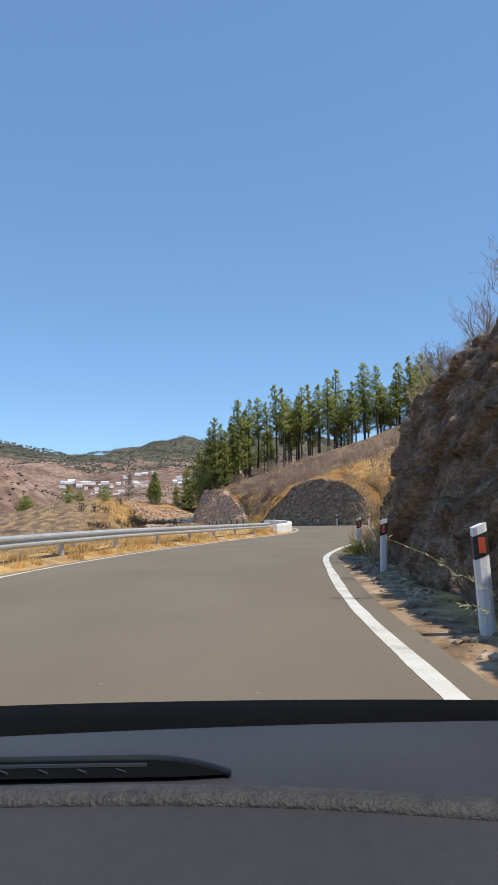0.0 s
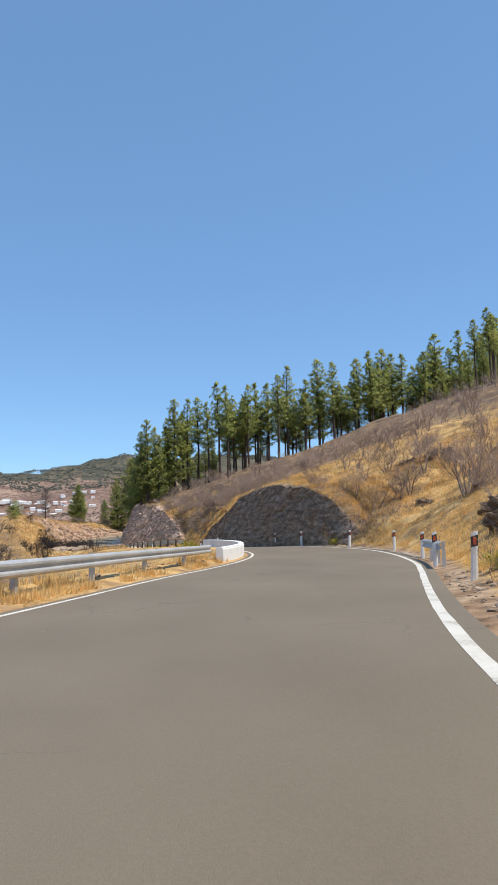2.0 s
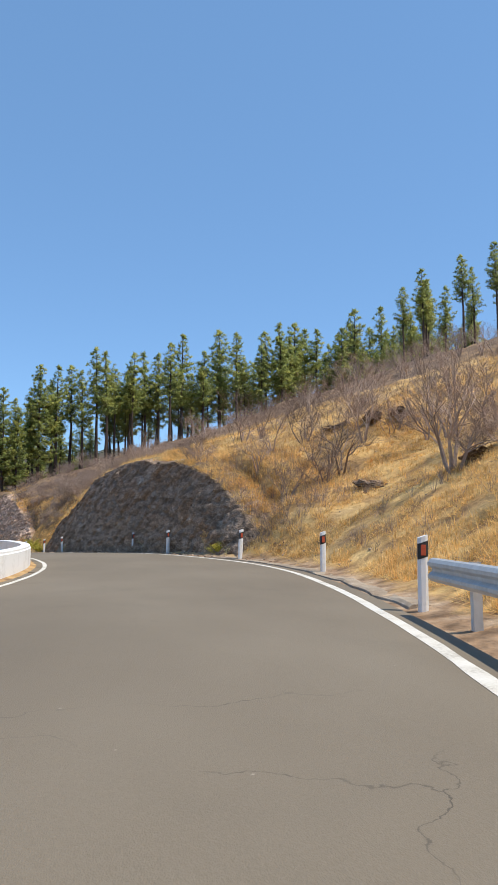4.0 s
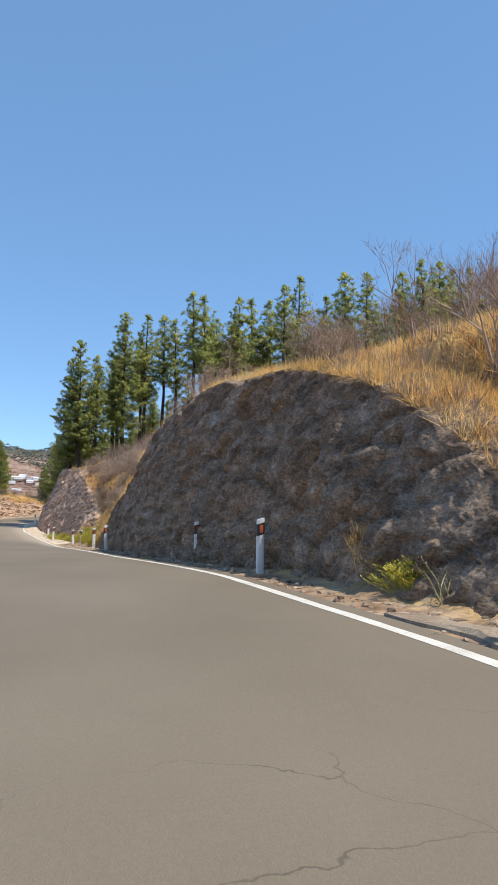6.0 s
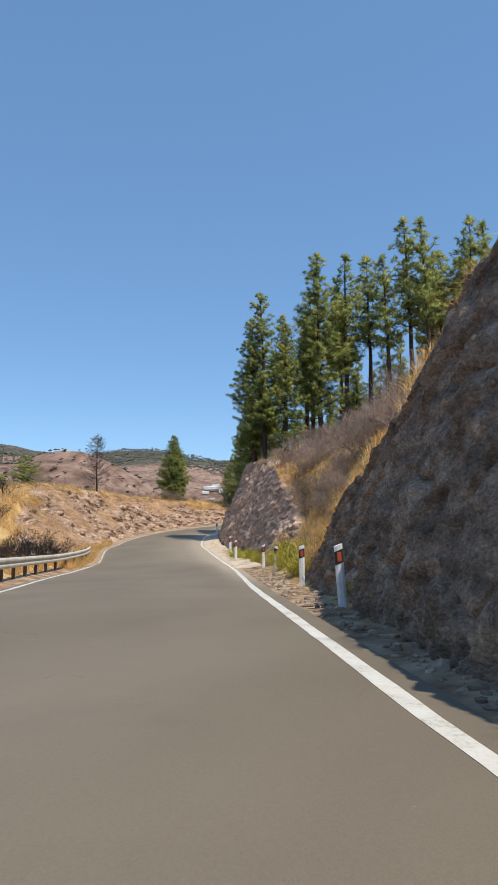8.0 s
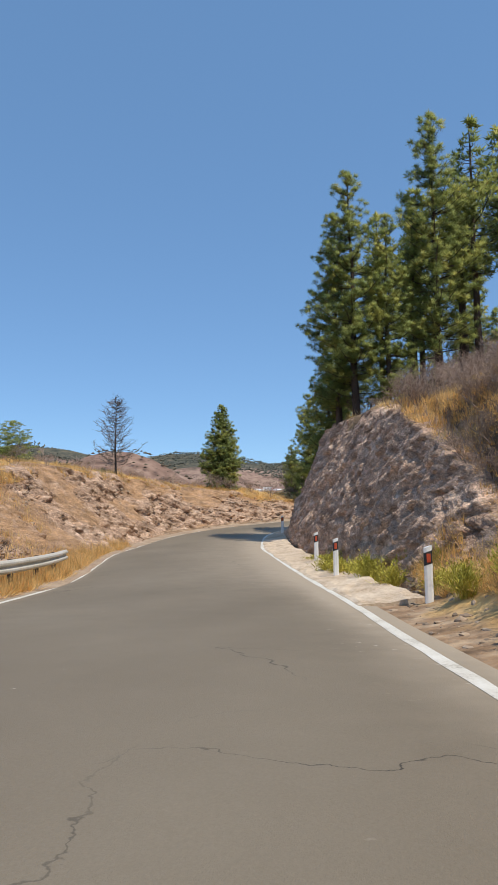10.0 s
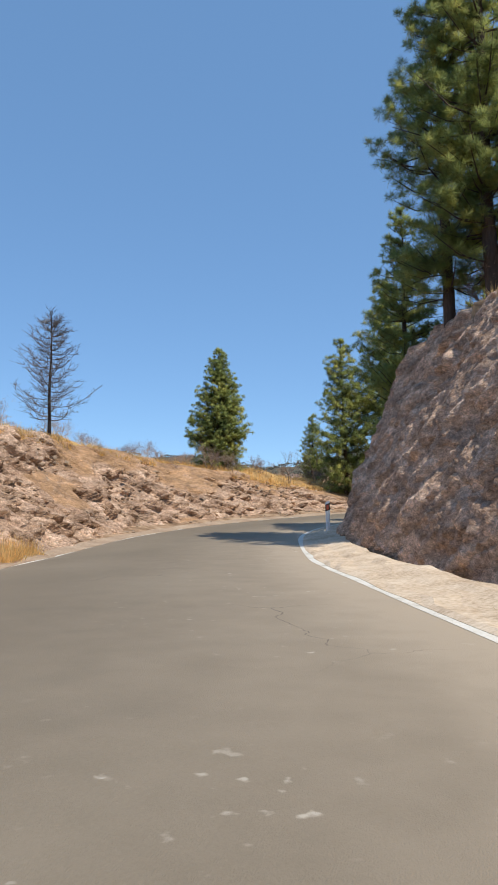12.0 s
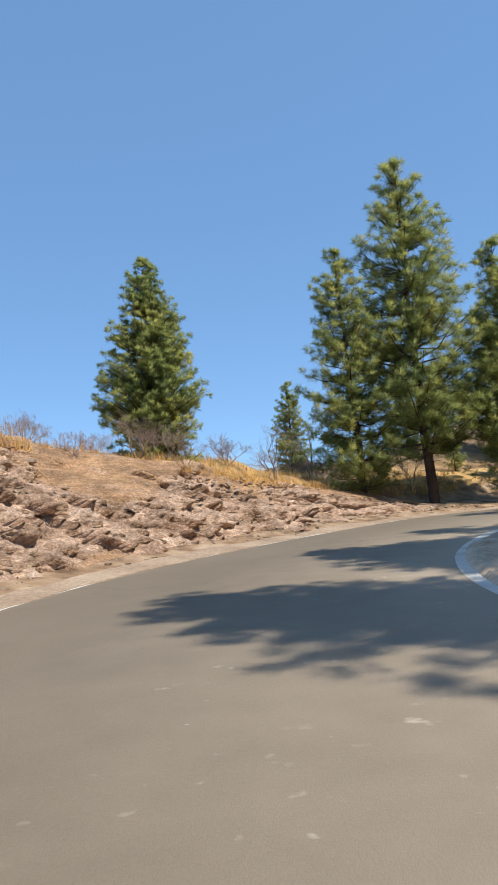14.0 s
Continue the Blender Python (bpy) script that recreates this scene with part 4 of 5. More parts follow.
near = [("tall full pine with dark trunk beside the bend", NEAR_A, -11.3, 151.0, 15.2, 13.6, 20), ("slender pine with yellowish green needles at the bend", NEAR_B, -13.8, 150.2, 11.7, 10.3, 75),
        ("leaning open pine behind the bend", NEAR_B, -8.2, 151.4, 11.6, 10.3, 190), ("young bushy pine low beside the road", CONIFER, -6.9, 150.0, 6.6, 6.4, 40),
        ("small dark pine behind the others", NEAR_B, -16.9, 156.0, 8.2, 10.3, 250), ("pine behind the bend", NEAR_A, -4.6, 154.5, 13.0, 13.6, 130),
        ("small open pine on the rim of the cutting", CLOSE, -9.0, 133.2, 11.6, 10.3, 300),
        ("dense cone-shaped green conifer alone on the bank", CONIFER, -20.0, 145.4, 10.3, 6.4, 0),
        ("small round green pine in the undergrowth", BUSHY, -13.0, 156.5, 4.6, 6.4, 10), ("small round green pine in the undergrowth", BUSHY, -9.8, 157.5, 5.2, 6.4, 100), ("small round green pine in the undergrowth", BUSHY, -15.4, 158.5, 5.0, 6.4, 200),
        ("small round green pine in the undergrowth", BUSHY, -5.4, 157.0, 5.4, 6.4, 300), ("slender pine far behind the bend", NEAR_B, -11.5, 162.0, 10.5, 10.3, 33), ("slender pine far behind the bend", NEAR_B, -7.0, 161.0, 11.5, 10.3, 160)]
for label, me, x, y, top, h, turn in near:
    z = float(ground_z(np.array([x]), np.array([y]))[0]) - 0.08
    pine(me, x, y, z, turn, (top - z) / h, label)


# round bushes beyond the west bank
for i, (x, y, r) in enumerate(((-26.0, 126.5, 1.5), (-29.5, 123.0, 1.2), (-33.0, 129.0, 1.7), (-30.0, 117.0, 1.0), (-38.0, 121.0, 1.6), (-24.5, 120.0, 0.8), (-42.0, 133.0, 2.0))):
    ob = new("valley_bush")
    part("foliage", BUSHY[1], ob)
    ob.matrix_world = pose(x, y, float(ground_z(np.array([x]), np.array([y]))[0]) - 0.2, 0, 0, 50 * i) @ Matrix.Diagonal((r * 0.5, r * 0.5, r * 0.26, 1))
    tagged(ob, "round olive-green bush on the dry knoll", "bush", "bushes on the knoll")


# ---------- bare and burnt growth ----------
def bare_tree(seed, stems, length, levels, split, thick, spread, up=0.6, sides=4, bend=0.14):
    """Leafless branching from one foot; the thinnest twigs are single slivers."""
    rnd = random.Random(seed)
    lump = Lump()

    def jitter(s):
        return Vector((rnd.gauss(0, s), rnd.gauss(0, s), rnd.gauss(0.08, s * 0.6)))

    def grow(p, d, L, r, level):
        if level >= 3:
            q = p + d * L
            w = d.cross(Vector((rnd.gauss(0, 1), rnd.gauss(0, 1), rnd.gauss(0, 1)))).normalized() * max(r, 0.004)
            lump.tri(p - w, p + w, q)
            if level < levels:
                for k in range(3 if level == 3 else 2):
                    grow(p.lerp(q, rnd.uniform(0.3, 0.95)), (d + jitter(spread)).normalized(), L * rnd.uniform(0.5, 0.85), r * 0.7, level + 1)
            return
        for i in range(2):
            q = p + d * (L / 2)
            lump.limb(p, q, r, r * 0.85, sides if level == 0 else 3)
            p, r = q, r * 0.85
            d = (d + jitter(bend)).normalized()
            if i == 0 and level > 0:
                grow(p, (d + jitter(spread)).normalized(), L * rnd.uniform(0.6, 0.9), r * 0.6, level + 1)
        for _ in range(split):
            grow(p, (d + jitter(spread)).normalized(), L * rnd.uniform(0.6, 0.9), r * 0.68, level + 1)

    for s in range(stems):
        a = 6.28 * s / stems + rnd.uniform(-0.5, 0.5)
        d = Vector((math.cos(a) * (1 - up), math.sin(a) * (1 - up), up + 0.2)).normalized()
        grow(Vector((math.cos(a) * 0.06, math.sin(a) * 0.06, -0.15)), d, length * rnd.uniform(0.8, 1.15), thick, 0)
    return lump


SHRUBS = [bare_tree(300 + i, (4, 3, 6, 6, 3)[i], (0.62, 0.75, 0.42, 0.5, 0.8)[i], 5, 3, (0.034, 0.045, 0.02, 0.024, 0.05)[i], (0.5, 0.45, 0.6, 0.6, 0.5)[i], (0.5, 0.65, 0.4, 0.45, 0.75)[i]).mesh("crown", M_TWIG) for i in range(5)]
SHRUBS_LIGHT = [bare_tree(340 + i, (4, 3, 6, 6, 3)[i], (0.66, 0.8, 0.45, 0.55, 0.85)[i], 4, 3 if i != 2 else 2, (0.034, 0.045, 0.03, 0.03, 0.05)[i], 0.55, (0.5, 0.65, 0.4, 0.45, 0.75)[i], 3).mesh("crown", M_TWIG) for i in range(5)]
SHRUBS_BLACK = [bare_tree(320 + i, 7, 0.36, 5, 2, 0.026, 0.5, 0.55).mesh("crown", M_TWIG_BLACK) for i in range(3)]


def foot_z(x, y):
    return float(ground_z(np.array([x]), np.array([y]))[0])


def shrub(me, x, y, turn, size, label, name="burnt_shrub", group="leafless shrubs on the slope", z=None):
    ob = new(name)
    part("crown", me, ob)
    ob.matrix_world = pose(x, y, foot_z(x, y) if z is None else z, 0, 0, turn) @ Matrix.Diagonal((size, size, size, 1))
    return tagged(ob, label, "shrub", group)


def beside(y, d, curve=SR, tang=TR):
    """The point d metres to the right of a curve at y."""
    k = int(np.argmin(np.abs(curve[:, 1] - y)))
    return float(curve[k, 0] + tang[k, 1] * d), float(curve[k, 1] - tang[k, 0] * d)


rnd = random.Random(21)
far_scrub_list = []


def plant(kinds, y0, y1, d0, d1, n, lo, hi, label, power=1.3, curve=SR, tang=TR, group="leafless shrubs on the slope"):
    for i in range(n):
        y, d = rnd.uniform(y0, y1), d0 + (d1 - d0) * rnd.random() ** power
        x, yy = beside(y, d, curve, tang)
        k, turn, size = rnd.choice(kinds), rnd.uniform(0, 360), rnd.uniform(lo, hi)
        if d > 0 and bool(on_face(np.array([d]), np.array([y]))[0]):
            continue
        if abs(d) > 15:
            far_scrub_list.append((k, x, yy, turn, size))
        else:
            shrub(SHRUBS[k], x, yy, turn, size, label, group=group, z=float(rim_z(np.array([x]), np.array([yy]), np.array([d]), np.array([y]))[0]))


plant((0, 1, 2, 3, 4), 42, 66, 4.5, 40, 90, 0.75, 1.45, "leafless greyish-brown burnt shrub on the dry slope")
plant((0, 1, 2, 3), 60, 92, 5.0, 40, 90, 0.75, 1.35, "leafless burnt shrub above the dark rock")
plant((2, 3, 2, 3, 0), 91, 134, 4.6, 24, 120, 0.7, 1.2, "dense grey leafless scrub above the road", 1.0)
plant((2, 3, 0), 92, 102, 4.0, 9.0, 24, 0.8, 1.15, "grey leafless shrub on the golden slope", 1.0)
plant((2, 3, 0), 96, 111, 2.6, 8.0, 46, 0.5, 0.85, "tangled grey leafless shrub on the steep verge", 1.0)
plant((2, 3, 2), 100, 115, 3.2, 8.0, 40, 0.45, 0.8, "grey leafless shrub above the end of the cutting", 1.0)
plant((0, 2, 3), 1, 16, 3.6, 4.6, 9, 0.5, 0.75, "leafless grey shrub on the rim of the rock", 1.0, group="shrubs on the rim")
plant((2, 3, 2), 17, 30, 2.9, 6.0, 22, 0.5, 0.8, "leafless reddish-grey shrub on the shoulder of the rock", 1.0, group="shrubs on the rim")
plant((0, 2, 3), 4, 26, 3.4, 7.0, 12, 0.6, 0.9, "leafless grey shrub on top of the rock", 1.0, group="shrubs on the rim")
plant((0, 1, 2, 3), 118, 150, -5.2, -10, 16, 0.4, 0.7, "small leafless shrub on the bank", 1.0, SL, TL, "shrubs on the bank")
plant((0, 1, 2, 3), 60, 150, -16, -70, 80, 0.8, 1.7, "", 1.0, SL, TL)
for i in range(52):      # charred growth on the far side of the west rail
    x, yy = beside(*((rnd.uniform(84, 118), -rnd.uniform(2.2, 13)) if i < 30 else (rnd.uniform(97, 108), -rnd.uniform(1.6, 7))), SL, TL)
    shrub(SHRUBS_BLACK[i % 3], x, yy, rnd.uniform(0, 360), rnd.uniform(1.0, 1.8), "charred black shrub beyond the guard rail", group="charred shrubs")
vs, fs, count = [], [], 0
shape_of = []
for me in SHRUBS_LIGHT:
    co = np.empty(len(me.vertices) * 3)
    me.vertices.foreach_get("co", co)
    shape_of.append((co.reshape(-1, 3), [tuple(p.vertices) for p in me.polygons]))
for k, x, y, turn, size in far_scrub_list:
    co, faces = shape_of[k]
    c, sn = math.cos(radians(turn)) * size, math.sin(radians(turn)) * size
    vs.append(np.column_stack([co[:, 0] * c - co[:, 1] * sn + x, co[:, 0] * sn + co[:, 1] * c + y, co[:, 2] * size + foot_z(x, y)]))
    fs += [tuple(i + count for i in f) for f in faces]
    count += len(co)
tagged(new("upper_scrub", mesh("upper_scrub", np.concatenate(vs), fs, M_TWIG, False)), "leafless burnt scrub scattered over the upper hillside", "scrub", kind="stuff")

# vase-shaped shrubs that stand out on the slope
VASES = [bare_tree(360 + i, 6, 0.8, 5, 2, 0.04, 0.36, 0.72, 4, 0.18).mesh("crown", M_TWIG) for i in range(3)]
for i, (x, y, z, tall) in enumerate(((17.4, 68.0, 6.2, 2.7), (12.4, 62.4, 2.35, 2.2), (14.9, 68.0, 5.35, 1.9), (12.1, 66.0, 3.8, 2.1), (21.5, 66.5, 7.7, 2.4), (19.8, 74.0, 9.3, 2.6), (24.0, 75.0, 10.6, 2.6), (16.6, 73.5, 7.6, 2.0),
                                     (22.8, 70.0, 9.0, 2.3), (27.0, 72.0, 11.0, 2.6), (13.2, 70.5, 6.1, 1.8), (26.0, 80.0, 12.2, 2.6), (20.5, 79.0, 10.3, 2.4), (17.9, 61.5, 5.3, 1.7), (31.0, 84.0, 14.2, 2.8), (29.5, 78.0, 13.0, 2.5))):
    me = VASES[i % 3]
    shrub(me, x, y, 75 * i, tall / max(v.co.z for v in me.vertices), "leafless vase-shaped shrub with dark stems on golden grass", z=min(z, foot_z(x, y) + 0.5) - 0.05)
# bare trees that stand out
lump, rnd = Lump(), random.Random(44)
for k in range(10):
    lump.limb((0.02 * math.sin(k), 0.02 * math.cos(k), k * 0.52 - 0.3), (0.02 * math.sin(k + 1), 0.02 * math.cos(k + 1), k * 0.52 + 0.22), 0.085 * (1 - k * 0.085), 0.085 * (1 - (k + 1) * 0.085), 6)
dead_trunk = lump.mesh("trunk", M_TWIG_BLACK, True)
lump = Lump()
for k in range(58):
    t = k / 57
    z = 0.7 + 4.1 * t
    a, R = k * 2.4 + rnd.uniform(-0.5, 0.5), 1.75 * (1 - 0.8 * t) * rnd.uniform(0.55, 1.15)
    p = Vector((0, 0, z))
    for seg in range(5):
        q = p + Vector((math.cos(a) * R / 5, math.sin(a) * R / 5, R * (-0.03 + 0.055 * seg)))
        lump.limb(p, q, 0.024 - 0.004 * seg, 0.020 - 0.004 * seg, 3)
        for w in range(4):
            e = q + Vector((math.cos(a) * 0.12 + rnd.gauss(0, 0.15), math.sin(a) * 0.12 + rnd.gauss(0, 0.15), rnd.uniform(-0.05, 0.26)))
            lump.limb(q, e, 0.009, 0.004, 3)
            for u in range(2):
                lump.limb(q.lerp(e, 0.6), e + Vector((rnd.gauss(0, 0.09), rnd.gauss(0, 0.09), rnd.uniform(0, 0.12))), 0.005, 0.003, 3)
        p, a = q, a + rnd.gauss(0, 0.2)
ob = new("dead_tree")
part("trunk", dead_trunk, ob)
part("crown", lump.mesh("crown", M_TWIG_GREY), ob)
ob.matrix_world = pose(-23.0, 133.3, foot_z(-23.0, 133.3))
tagged(ob, "dead leafless conifer with black trunk on the bank", "tree")
bare = bare_tree(410, 2, 1.0, 6, 2, 0.05, 0.5, 0.75).mesh("crown", M_TWIG)
for x, y, s, label in ((-15.6, 150.0, 0.85, "small bare tree behind the bank"), (7.7, 78.2, 0.62, "bare tree leaning over the rim of the rock"), (7.6, 17.2, 0.5, "bare tree on top of the rock cutting")):
    dd, yy = signed(np.array([x]), np.array([y]), SR, TR)
    shrub(bare, x, y, 40 * x, s, label, "bare_tree", "bare trees", float(rim_z(np.array([x]), np.array([y]), dd, yy)[0]))
for i, (x, y, tall) in enumerate(((5.7, 12.6, 1.5), (5.6, 16.0, 1.4), (5.5, 14.4, 1.1), (5.5, 17.6, 1.1), (5.5, 9.6, 1.4), (5.3, 7.0, 1.2), (6.4, 13.8, 1.5), (5.2, 11.4, 0.9), (5.1, 15.2, 0.8), (5.2, 18.6, 0.9))):
    me = (VASES[1], SHRUBS[0], SHRUBS[3])[i % 3]
    dd, yy = signed(np.array([x]), np.array([y]), SR, TR)
    shrub(me, x, y, 70 * i, tall / max(v.co.z for v in me.vertices), "grey leafless shrub standing on top of the rock cutting", group="shrubs on the rim", z=float(rim_z(np.array([x]), np.array([y]), dd, yy)[0]) - 0.1)
STALKS = [bare_tree(430 + i, 3, 0.3, 4, 2, 0.009, 0.35, 0.85, 3).mesh("crown", M_TWIG) for i in range(2)]
for i, (y, d, s) in enumerate(((3.6, 1.15, 0.9), (5.6, 1.1, 1.0), (11.8, 1.35, 0.9), (13.2, 1.0, 1.1), (13.6, 1.5, 1.0), (17.5, 1.2, 0.8), (20.0, 1.3, 1.2), (21.0, 1.6, 1.3), (21.8, 1.2, 1.0), (8.4, 1.25, 0.8), (25.5, 1.5, 1.0), (29.6, 1.2, 1.1))):
    x, yy = beside(y, d)
    shrub(STALKS[i % 2], x, yy, 50 * i, s, "thin dry branching stalk plant on the verge", "dry_stalk", "dry stalks on the verge")
for i, (y, d, s) in enumerate(((19.6, 1.6, 0.45), (22.6, 1.7, 0.5), (27, 1.9, 0.5), (16, 1.45, 0.35))):
    x, yy = beside(y, d)
    shrub(SHRUBS[2 + i % 2], x, yy, 70 * i, s, "dry brown shrub at the foot of the rock", "dry_shrub", "dry shrubs on the verge")
def sprig_mesh(seed, n, h):
    """Arching green stems with small leaves along them."""
    g, lump = random.Random(seed), Lump()
    for i in range(n):
        a, p = g.uniform(0, 6.28), Vector((g.gauss(0, 0.05), g.gauss(0, 0.05), -0.05))
        d = Vector((math.cos(a) * 0.45, math.sin(a) * 0.45, 1)).normalized()
        for s in range(7):
            q = p + d * (h * g.uniform(0.1, 0.18))
            lump.limb(p, q, 0.009 - 0.001 * s, 0.008 - 0.001 * s, 3)
            for w in range(3):
                e = (d + Vector((g.gauss(0, 0.8), g.gauss(0, 0.8), g.gauss(0, 0.5)))).normalized()
                side = e.orthogonal().normalized() * 0.012
                lump.tri(q, q + e * 0.05 + side, q + e * 0.09)
            p, d = q, (d + Vector((math.cos(a) * 0.14 + g.gauss(0, 0.12), math.sin(a) * 0.14 + g.gauss(0, 0.12), -0.05))).normalized()
    return lump.mesh("foliage", M_SPRIG)


for i, (y, d, n, h) in enumerate(((5.3, 1.25, 5, 1.55), (4.6, 1.2, 4, 0.9), (6.2, 1.45, 5, 1.1), (13.4, 1.2, 6, 0.9), (14.6, 1.0, 5, 0.7), (62.6, 1.2, 6, 0.9), (64.2, 1.3, 6, 0.8), (71.5, 1.5, 4, 0.9), (76.5, 1.5, 4, 0.8))):
    x, yy = beside(y, d)
    ob = new("green_sprig")
    part("foliage", sprig_mesh(900 + i, n, h), ob)
    ob.matrix_world = pose(x, yy, foot_z(x, yy), 0, 0, 40 * i)
    tagged(ob, "thin arching yellow-green plant at the foot of the rock", "plant", "sprigs on the verge")
for i, (y, d, s) in enumerate(((16.4, 2.0, 0.45), (15.0, 2.15, 0.5), (17.4, 1.9, 0.4), (12.2, 2.2, 0.4), (18.4, 2.1, 0.5))):
    x, yy = beside(y, d)
    shrub(SHRUBS[2 + i % 2], x, yy, 66 * i, s, "pale dry shrub clinging to the dark rock", "dry_shrub", "dry shrubs on the rock", float(rim_z(np.array([x]), np.array([yy]), np.array([d]), np.array([y]))[0]) - 0.1)
FAN = [bare_tree(450 + i, 9, 0.42, 4, 2, 0.008, 0.28, 0.72, 3).mesh("crown", M_STRAW) for i in range(2)]
for i, (y, d, s) in enumerate(((15.2, 1.55, 1.3), (14.2, 1.75, 1.2), (16.0, 1.7, 1.1), (17.8, 1.0, 0.6), (18.6, 0.85, 0.6), (19.8, 1.15, 0.7), (20.6, 1.0, 0.6), (30.2, 1.3, 0.8), (29.0, 1.7, 0.9), (65.0, 1.4, 0.8), (94.2, 1.7, 0.6), (95.2, 2.0, 0.7), (93.4, 2.3, 0.6), (96.3, 1.8, 0.6), (97.5, 2.4, 0.7))):
    x, yy = beside(y, d)
    shrub(FAN[i % 2], x, yy, 80 * i, s, "straw-coloured dry plant with many thin stalks", "dry_plant", "dry plants on the verge")
for i, (y, d, k, s) in enumerate(((77.5, 3.4, 0, 0.65), (78.8, 3.2, 3, 0.95), (80.0, 3.7, 0, 0.75), (81.3, 3.3, 2, 1.0), (82.4, 3.8, 1, 0.6), (83.6, 3.5, 3, 0.9), (76.2, 3.8, 2, 0.9), (68.4, 2.6, 2, 1.0), (69.3, 2.5, 3, 0.8))):
    x, yy = beside(y, d)
    z = float(rim_z(np.array([x]), np.array([yy]), np.array([d]), np.array([y]))[0])
    shrub(SHRUBS[k], x, yy, 63 * i, s, "dense grey leafless shrub on the rim of the rock", group="shrubs on the rim", z=z)
# growth round the foot of the conifer and behind the bend
for i, (x, y, s) in enumerate(((-18.6, 143.6, 0.6), (-19.4, 143.2, 0.5), (-21.2, 143.6, 0.7), (-17.8, 146.0, 0.7), (-22.6, 141.5, 0.6), (-16.6, 147.6, 0.8), (-20.4, 140.2, 0.5), (-21.5, 137.5, 0.5), (-22.8, 129.5, 0.5), (-22.5, 124.5, 0.5), (-15.4, 152.4, 0.9), (-15.9, 153.0, 0.8), (-19.7, 143.0, 0.7))):
    z = float(rim_z(np.array([x]), np.array([y]), np.array([-9.0]), np.array([y]))[0])
    shrub(SHRUBS[i % 4], x, y, 57 * i, s, "leafless brown shrub on the crest of the bank", group="shrubs on the bank", z=z)


# ---------- dry grass, green broom, stones ----------
def blades(points, n, length, width, lean, seed):
    """One triangle a blade, n blades round each point; numpy arrays."""
    g = np.random.default_rng(seed)
    P = np.repeat(points, n, axis=0)
    m = len(P)
    a = g.uniform(0, 6.283, m)
    r = np.abs(g.normal(0, 1, m))
    L = length * g.uniform(0.45, 1.2, m) * np.repeat(g.uniform(0.35, 1.35, len(points)), n)
    base = P + np.stack([np.cos(a) * 0.07 * r, np.sin(a) * 0.07 * r, np.full(m, -0.03)], 1)
    tip = base + np.stack([np.cos(a) * lean * r, np.sin(a) * lean * r, np.sqrt(np.clip(1 - (lean * r) ** 2, 0.15, 1))], 1) * L[:, None]
    b = a + g.normal(1.57, 0.6, m)
    w = np.stack([np.cos(b), np.sin(b), np.zeros(m)], 1) * (width * g.uniform(0.6, 1.3, m))[:, None]
    v = np.stack([base - w, base + w, tip], 1).reshape(-1, 3)
    return v, np.arange(3 * m).reshape(-1, 3)


def scatter(count, y0, y1, d0, d1, seed, curve=SR, tang=TR, power=1.5, patch=0.0, scale=0.5):
    g = np.random.default_rng(seed)
    s = g.uniform(np.searchsorted(curve[:, 1], y0), np.searchsorted(curve[:, 1], y1), count)
    k = s.astype(int)
    f = (s - k)[:, None]
    c = curve[k] * (1 - f) + curve[np.minimum(k + 1, len(curve) - 1)] * f
    d = d0 + (d1 - d0) * g.random(count) ** power
    p = c + np.stack([tang[k, 1], -tang[k, 0]], 1) * d[:, None]
    if patch is not None:
        p = p[fbm(p[:, 0] * scale, p[:, 1] * scale, 0, 3, 33) > patch]
    dr, yr = signed(p[:, 0], p[:, 1], SR, TR)
    ok = ~on_face(dr, yr)
    p, dr, yr = p[ok], dr[ok], yr[ok]
    return np.column_stack([p, rim_z(p[:, 0], p[:, 1], dr, yr)])


def stuff(name, sets, material, label):
    vs, fs, k = [], [], 0
    for v, f in sets:
        vs.append(v)
        fs.append(f + k)
        k += len(v)
    ob = new(name, mesh(name, np.concatenate(vs), np.concatenate(fs), material, False))
    return tagged(ob, label, "grass", kind="stuff")


stuff("dry_grass", [
    blades(scatter(34000, 33, 66, 1.3, 22, 1, patch=-0.3, scale=0.9), 8, 0.23, 0.010, 1.0, 2),
    blades(scatter(10000, 60, 92, 2.9, 14, 3, patch=-0.35, scale=0.9), 7, 0.30, 0.010, 0.8, 4),
    blades(scatter(17000, 90, 112, 1.7, 11, 5, patch=-0.35, scale=0.8), 9, 0.27, 0.010, 0.85, 6),
    blades(scatter(5000, 104, 140, 2.9, 10, 7, patch=-0.1), 7, 0.36, 0.010, 0.45, 8),
    blades(scatter(2500, 0, 33, 3.4, 9, 9, patch=0.0), 7, 0.36, 0.010, 0.45, 10),
    blades(scatter(14000, 0, 50, -0.42, -5, 11, SL, TL, patch=-0.05, scale=0.9), 7, 0.27, 0.010, 0.65, 12),
    blades(scatter(7000, 84, 118, -1.0, -14, 13, SL, TL, patch=-0.1), 7, 0.40, 0.010, 0.45, 14),
    blades(scatter(12000, 60, 96, 1.9, 5.5, 23, power=1.2, patch=-0.3, scale=1.1), 8, 0.26, 0.010, 0.95, 24),
    blades(scatter(9000, 60, 150, -6, -60, 17, SL, TL, patch=-0.1, scale=0.15), 6, 0.36, 0.016, 0.7, 18),
    blades(scatter(3200, 103, 124, -0.4, -1.6, 19, SL, TL, patch=-0.6), 7, 0.42, 0.010, 0.45, 20),
    blades(scatter(9000, 108, 150, -4.4, -10, 15, SL, TL, power=1.7, patch=-0.3), 7, 0.30, 0.009, 0.7, 16),
], M_STRAW, "tall dry golden grass covering the slopes and verges")
